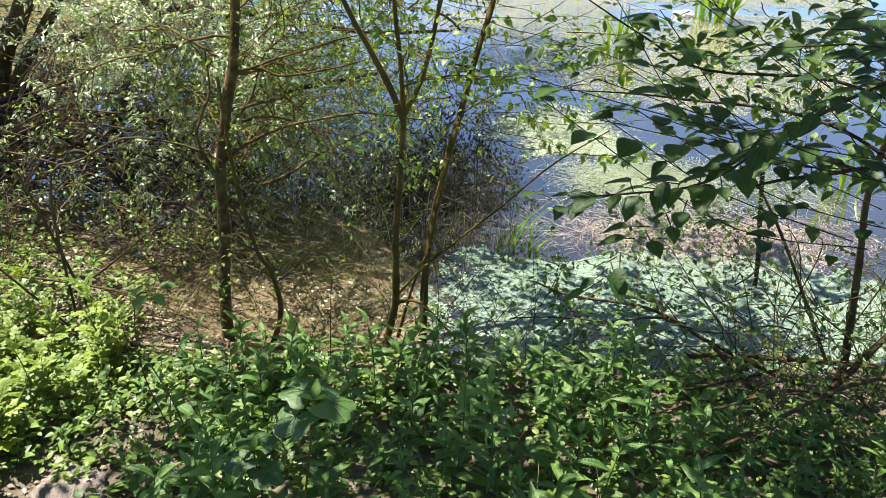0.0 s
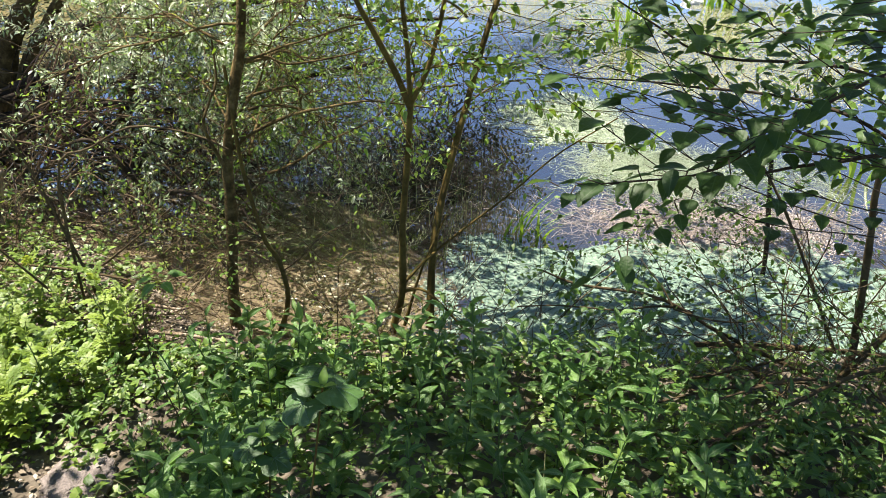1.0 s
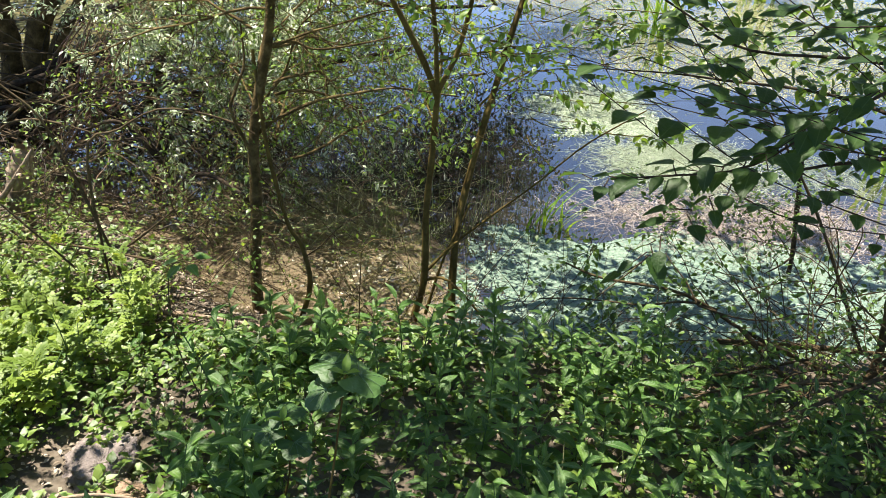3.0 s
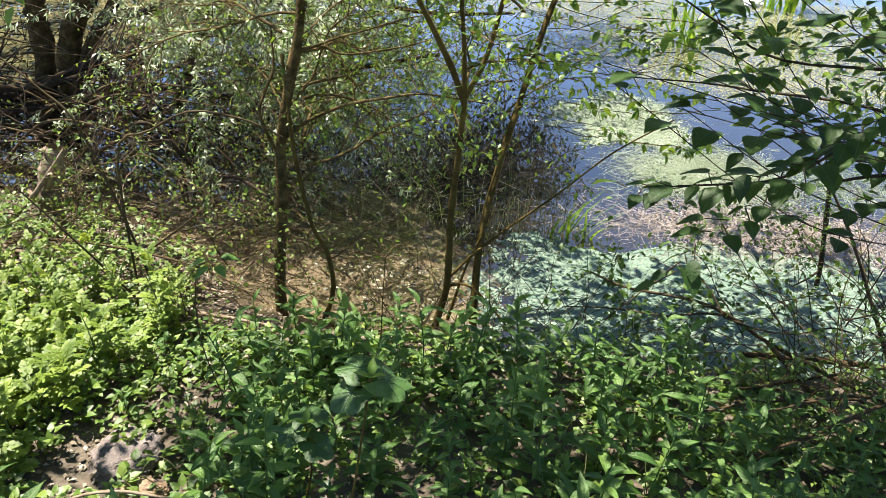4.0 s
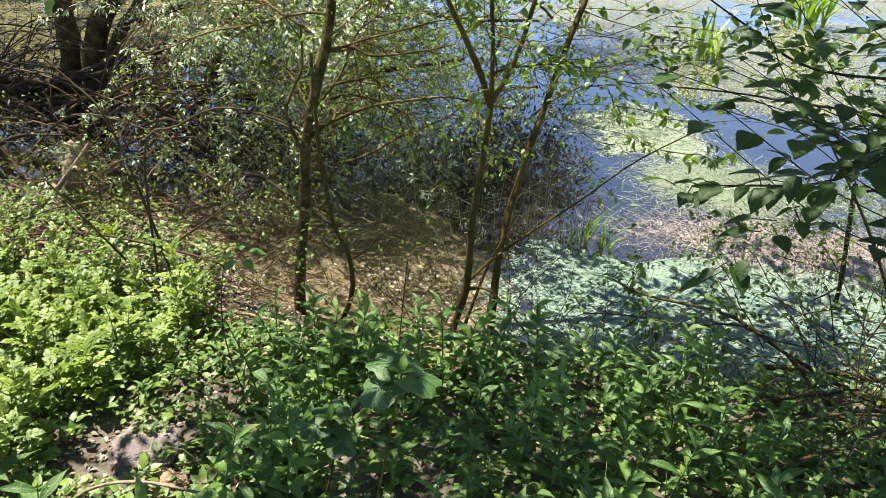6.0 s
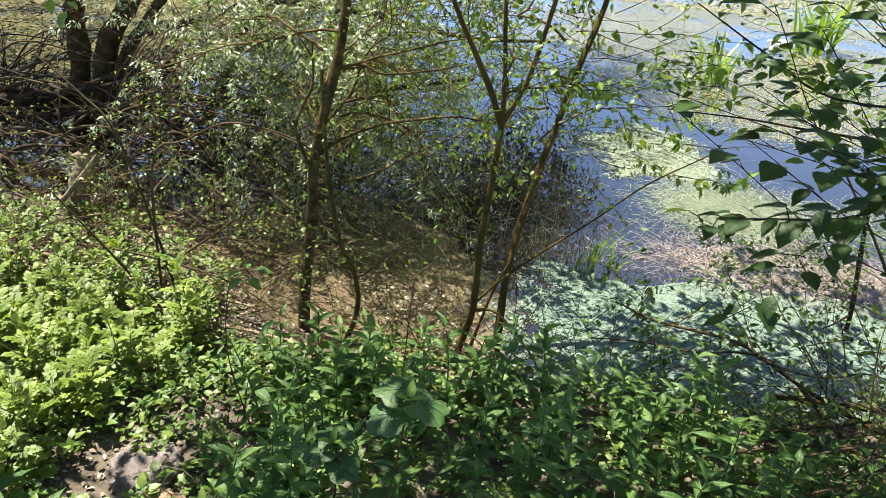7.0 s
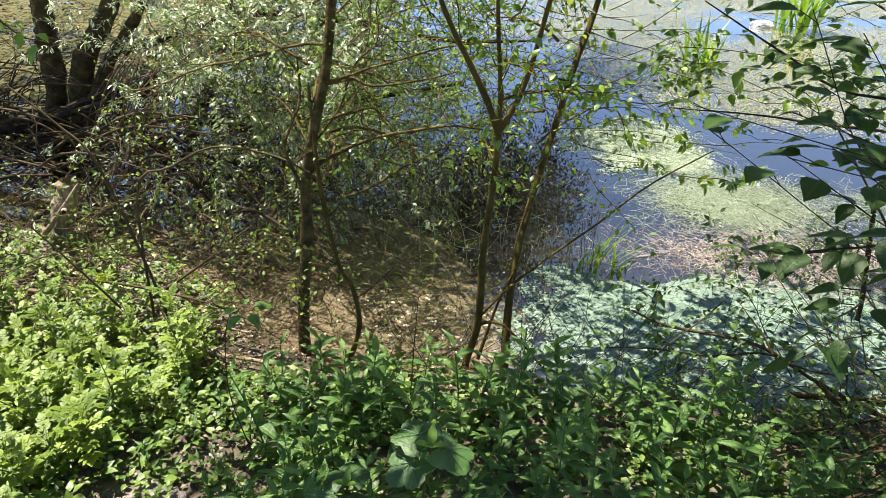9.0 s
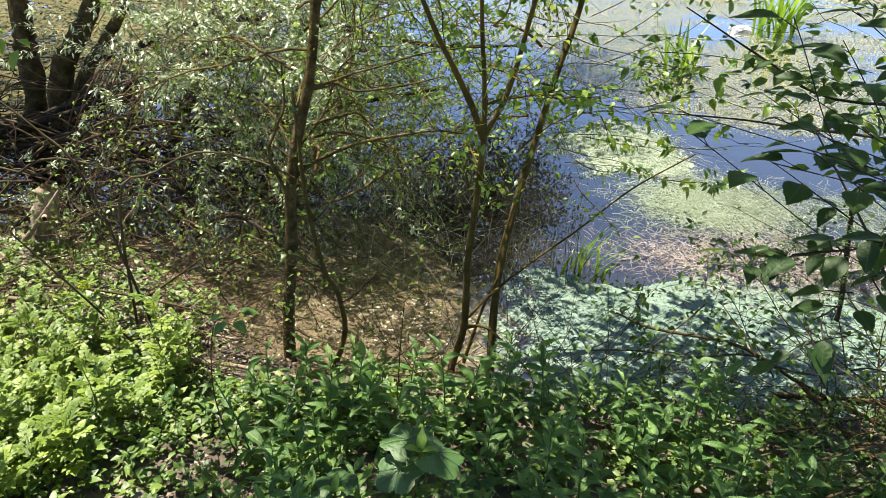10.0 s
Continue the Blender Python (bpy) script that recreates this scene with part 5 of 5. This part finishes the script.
def herb_area(x, y):
    left = np.interp(y, [0.7, 1.3, 1.7, 2.1, 2.5], [-0.9, -0.85, -0.75, -1.05, -0.9])
    return x > left and y < shore(x) - 0.12 + 0.1 * math.sin(7 * x) - 0.28 * min(1, max(0, (x - 0.9) / 0.5))


def lacy_area(x, y):
    right = np.interp(y, [0.8, 1.4, 1.8, 2.3, 2.6], [-1.6, -1.5, -1.42, -1.3, -1.4])
    return -2.72 + 0.16 * math.sin(5 * y) + 0.08 * math.sin(13 * y) < x < right and 1.18 + 0.12 * math.sin(6 * x) + 0.06 * math.sin(15 * x) < y < 2.5


def sparse_area(x, y):
    return herb_area(x + 0.75, y) and not (abs(x + 1.27) < 0.24 and abs(y - 1.42) < 0.3)


herbs = [herb(300 + k, t, n, s) for k, (t, n, s) in enumerate(((0.28, 15, 0.112), (0.34, 17, 0.1), (0.24, 14, 0.122), (0.40, 18, 0.096), (0.30, 15, 0.118), (0.2, 12, 0.115)))]
plant_out(herbs, 310, 262, herb_area, (-1.1, 2.6), (0.75, 2.6), 0.62, 1.2, 0.075)
small = [herb(320 + k, 0.12, 7, 0.07) for k in range(2)]
plant_out(small, 330, 66, sparse_area, (-1.75, -0.6), (0.9, 2.35), 0.7, 1.3, 0.08)
def big_herbs():
    """A few large-leaved herbs close to the path."""
    first = tagged(herb(360, 0.17, 8, 0.135), "large-leaved dock-like herb beside the pale grit mound", group="large-leaved herbs")
    spots = ((-1.47, 1.24, 0.3), (-1.27, 1.17, 2.0), (-1.08, 1.2, 4.1), (-0.75, 1.25, 1.1), (-1.6, 1.12, 5.0))
    for k, (x, y, a) in enumerate(spots):
        m = Matrix.Translation((x, y, float(height([x], [y])[0]))) @ Matrix.Rotation(a, 4, "Z")
        if k:
            copy_thing(first, m)
        else:
            first.matrix_basis = m


big_herbs()
b = thing("fallen_branch", "thin curved grey twig lying over the herbs", "branch", "fallen branches", (-1.05, 1.3, 0.2))
trunk_part("wood", b, [(-1.3, 1.22, 0.24), (-1.2, 1.28, 0.32), (-1.05, 1.31, 0.35), (-0.85, 1.33, 0.31), (-0.6, 1.4, 0.2)], 0.006, 0.004, DEAD, 18, 6, 0.08, 59)
lacies = [lacy(340 + k, t, n) for k, (t, n) in enumerate(((0.16, 12), (0.24, 13), (0.12, 11), (0.30, 12)))]
plant_out(lacies, 350, 156, lacy_area, (-2.8, -1.0), (1.05, 2.6), 0.8, 1.5, 0.065)

# ---- the plants with large lobed leaves ----


def lobed(radius, seed, lobes=5):
    n, V, F = 40, [(0, 0, 0)], []
    for ring in (0.5, 1.0):
        for k in range(n):
            a = -math.pi * 0.9 + 2 * math.pi * 0.9 * k / (n - 1)
            rr = radius * (0.72 + 0.28 * abs(math.cos(lobes * a / 2.0)) ** 0.7 + 0.02 * (-1) ** k * (ring > 0.6)) * (1.0 - 0.12 * abs(a) / math.pi)
            V.append((rr * ring * math.sin(a), rr * ring * math.cos(a), -0.12 * radius * ring ** 2 + 0.05 * radius * math.sin(3 * a) * ring))
    for k in range(n - 1):
        F += [(0, 1 + k, 2 + k, 2 + k), (1 + k, 1 + n + k, 2 + n + k, 2 + k)]
    return np.array(V), F


def broad_plant(at, top, spec, seed):
    g = rng(seed)
    plant = thing("broad_leaf_plant", "tall weed with large grey-green lobed leaves", "herb", "broad-leaved weeds", at)
    off = np.array(at)
    line = smooth_line([at, 0.5 * (off + np.array(top)) + [0.03, -0.02, 0.02], top], 14)
    V, F = tube(line - off, 0.004, 0.0025, 6)
    part("stem", mesh_of("stem", V, F, GREEN_BARK), plant)
    for k, (dx, dy, dz, rad, turn, tip) in enumerate(spec):
        V, F = lobed(rad, seed + k)
        me = bpy.data.meshes.new("leaf")
        me.from_pydata([tuple(v) for v in V], [], [tuple(dict.fromkeys(f)) for f in F])
        me.polygons.foreach_set("use_smooth", [True] * len(me.polygons))
        me.materials.append(BROAD)
        ob = part("leaf", me, plant)
        ob.matrix_basis = Matrix.Translation(np.array(top) - off + [dx, dy, dz]) @ Matrix.Rotation(turn, 4, "Z") @ Matrix.Rotation(tip, 4, "X")
        veins = []
        for a in (-1.3, -0.65, 0, 0.65, 1.3):
            veins.append(tube([(0, 0, 0.002), (0.45 * rad * math.sin(a), 0.45 * rad * math.cos(a), 0.004 - 0.03 * rad), (0.85 * rad * math.sin(a), 0.85 * rad * math.cos(a), 0.003 - 0.09 * rad)], 0.0012, 0.0006, 4))
        V, F = join(veins)
        part("vein", mesh_of("vein", V, F, VEIN), ob)
    for k in range(3):
        v, f = leaf_shape(0.05, 0.022, 5, 0.3, 0.2)
        ob = part("young_leaf", mesh_of("young_leaf", v, f, SPRING), plant)
        ob.matrix_basis = Matrix.Translation(np.array(top) - off) @ Matrix.Rotation(2.1 * k, 4, "Z") @ Matrix.Rotation(0.8, 4, "X")


broad_plant((-0.42, 0.98, 0.2), (-0.27, 1.19, 1.0), ((0.03, 0.0, 0.0, 0.07, -1.1, -0.35), (-0.03, 0.03, 0.0, 0.062, 0.5, -0.1), (-0.04, -0.02, -0.03, 0.06, 2.2, -0.4)), 401)
broad_plant((-0.55, 1.45, 0.17), (-0.52, 1.46, 0.55), ((0.0, 0.03, 0.0, 0.065, 0.2, -0.1), (-0.03, -0.02, -0.02, 0.055, 1.9, -0.3), (0.04, -0.03, -0.05, 0.06, -2.0, -0.3)), 402)
spray = thing("leaf_spray", "bright green oval leaves on a thin bowed twig", "shrub", at=(-0.95, 1.9, 0.1))
trunk_part("twig", spray, [(-0.95, 1.9, 0.08), (-0.98, 1.82, 0.5), (-0.93, 1.77, 0.83), (-0.85, 1.75, 0.89)], 0.0025, 0.0012, TWIG, 16, 5, 0.02, 7)
for k, (dx, dy, dz, turn, l) in enumerate(((-0.03, 0, 0.0, 1.9, 0.05), (0.015, 0.01, 0.012, -1.2, 0.055), (0.01, -0.02, 0.0, -2.3, 0.055), (-0.01, 0.01, 0.015, 0.4, 0.045), (0.03, 0.0, 0.01, -0.9, 0.045), (-0.015, -0.02, -0.005, 2.7, 0.055))):
    v, f = leaf_shape(l, l * 0.6, 7, 0.2, 0.3, 0.75, 0.02)
    ob = part("leaf", mesh_of("leaf", v, f, HERB), spray)
    ob.matrix_basis = Matrix.Translation((-0.855 + dx + 0.95, 1.75 + dy - 1.9, 0.89 + dz - 0.1)) @ Matrix.Rotation(turn, 4, "Z")
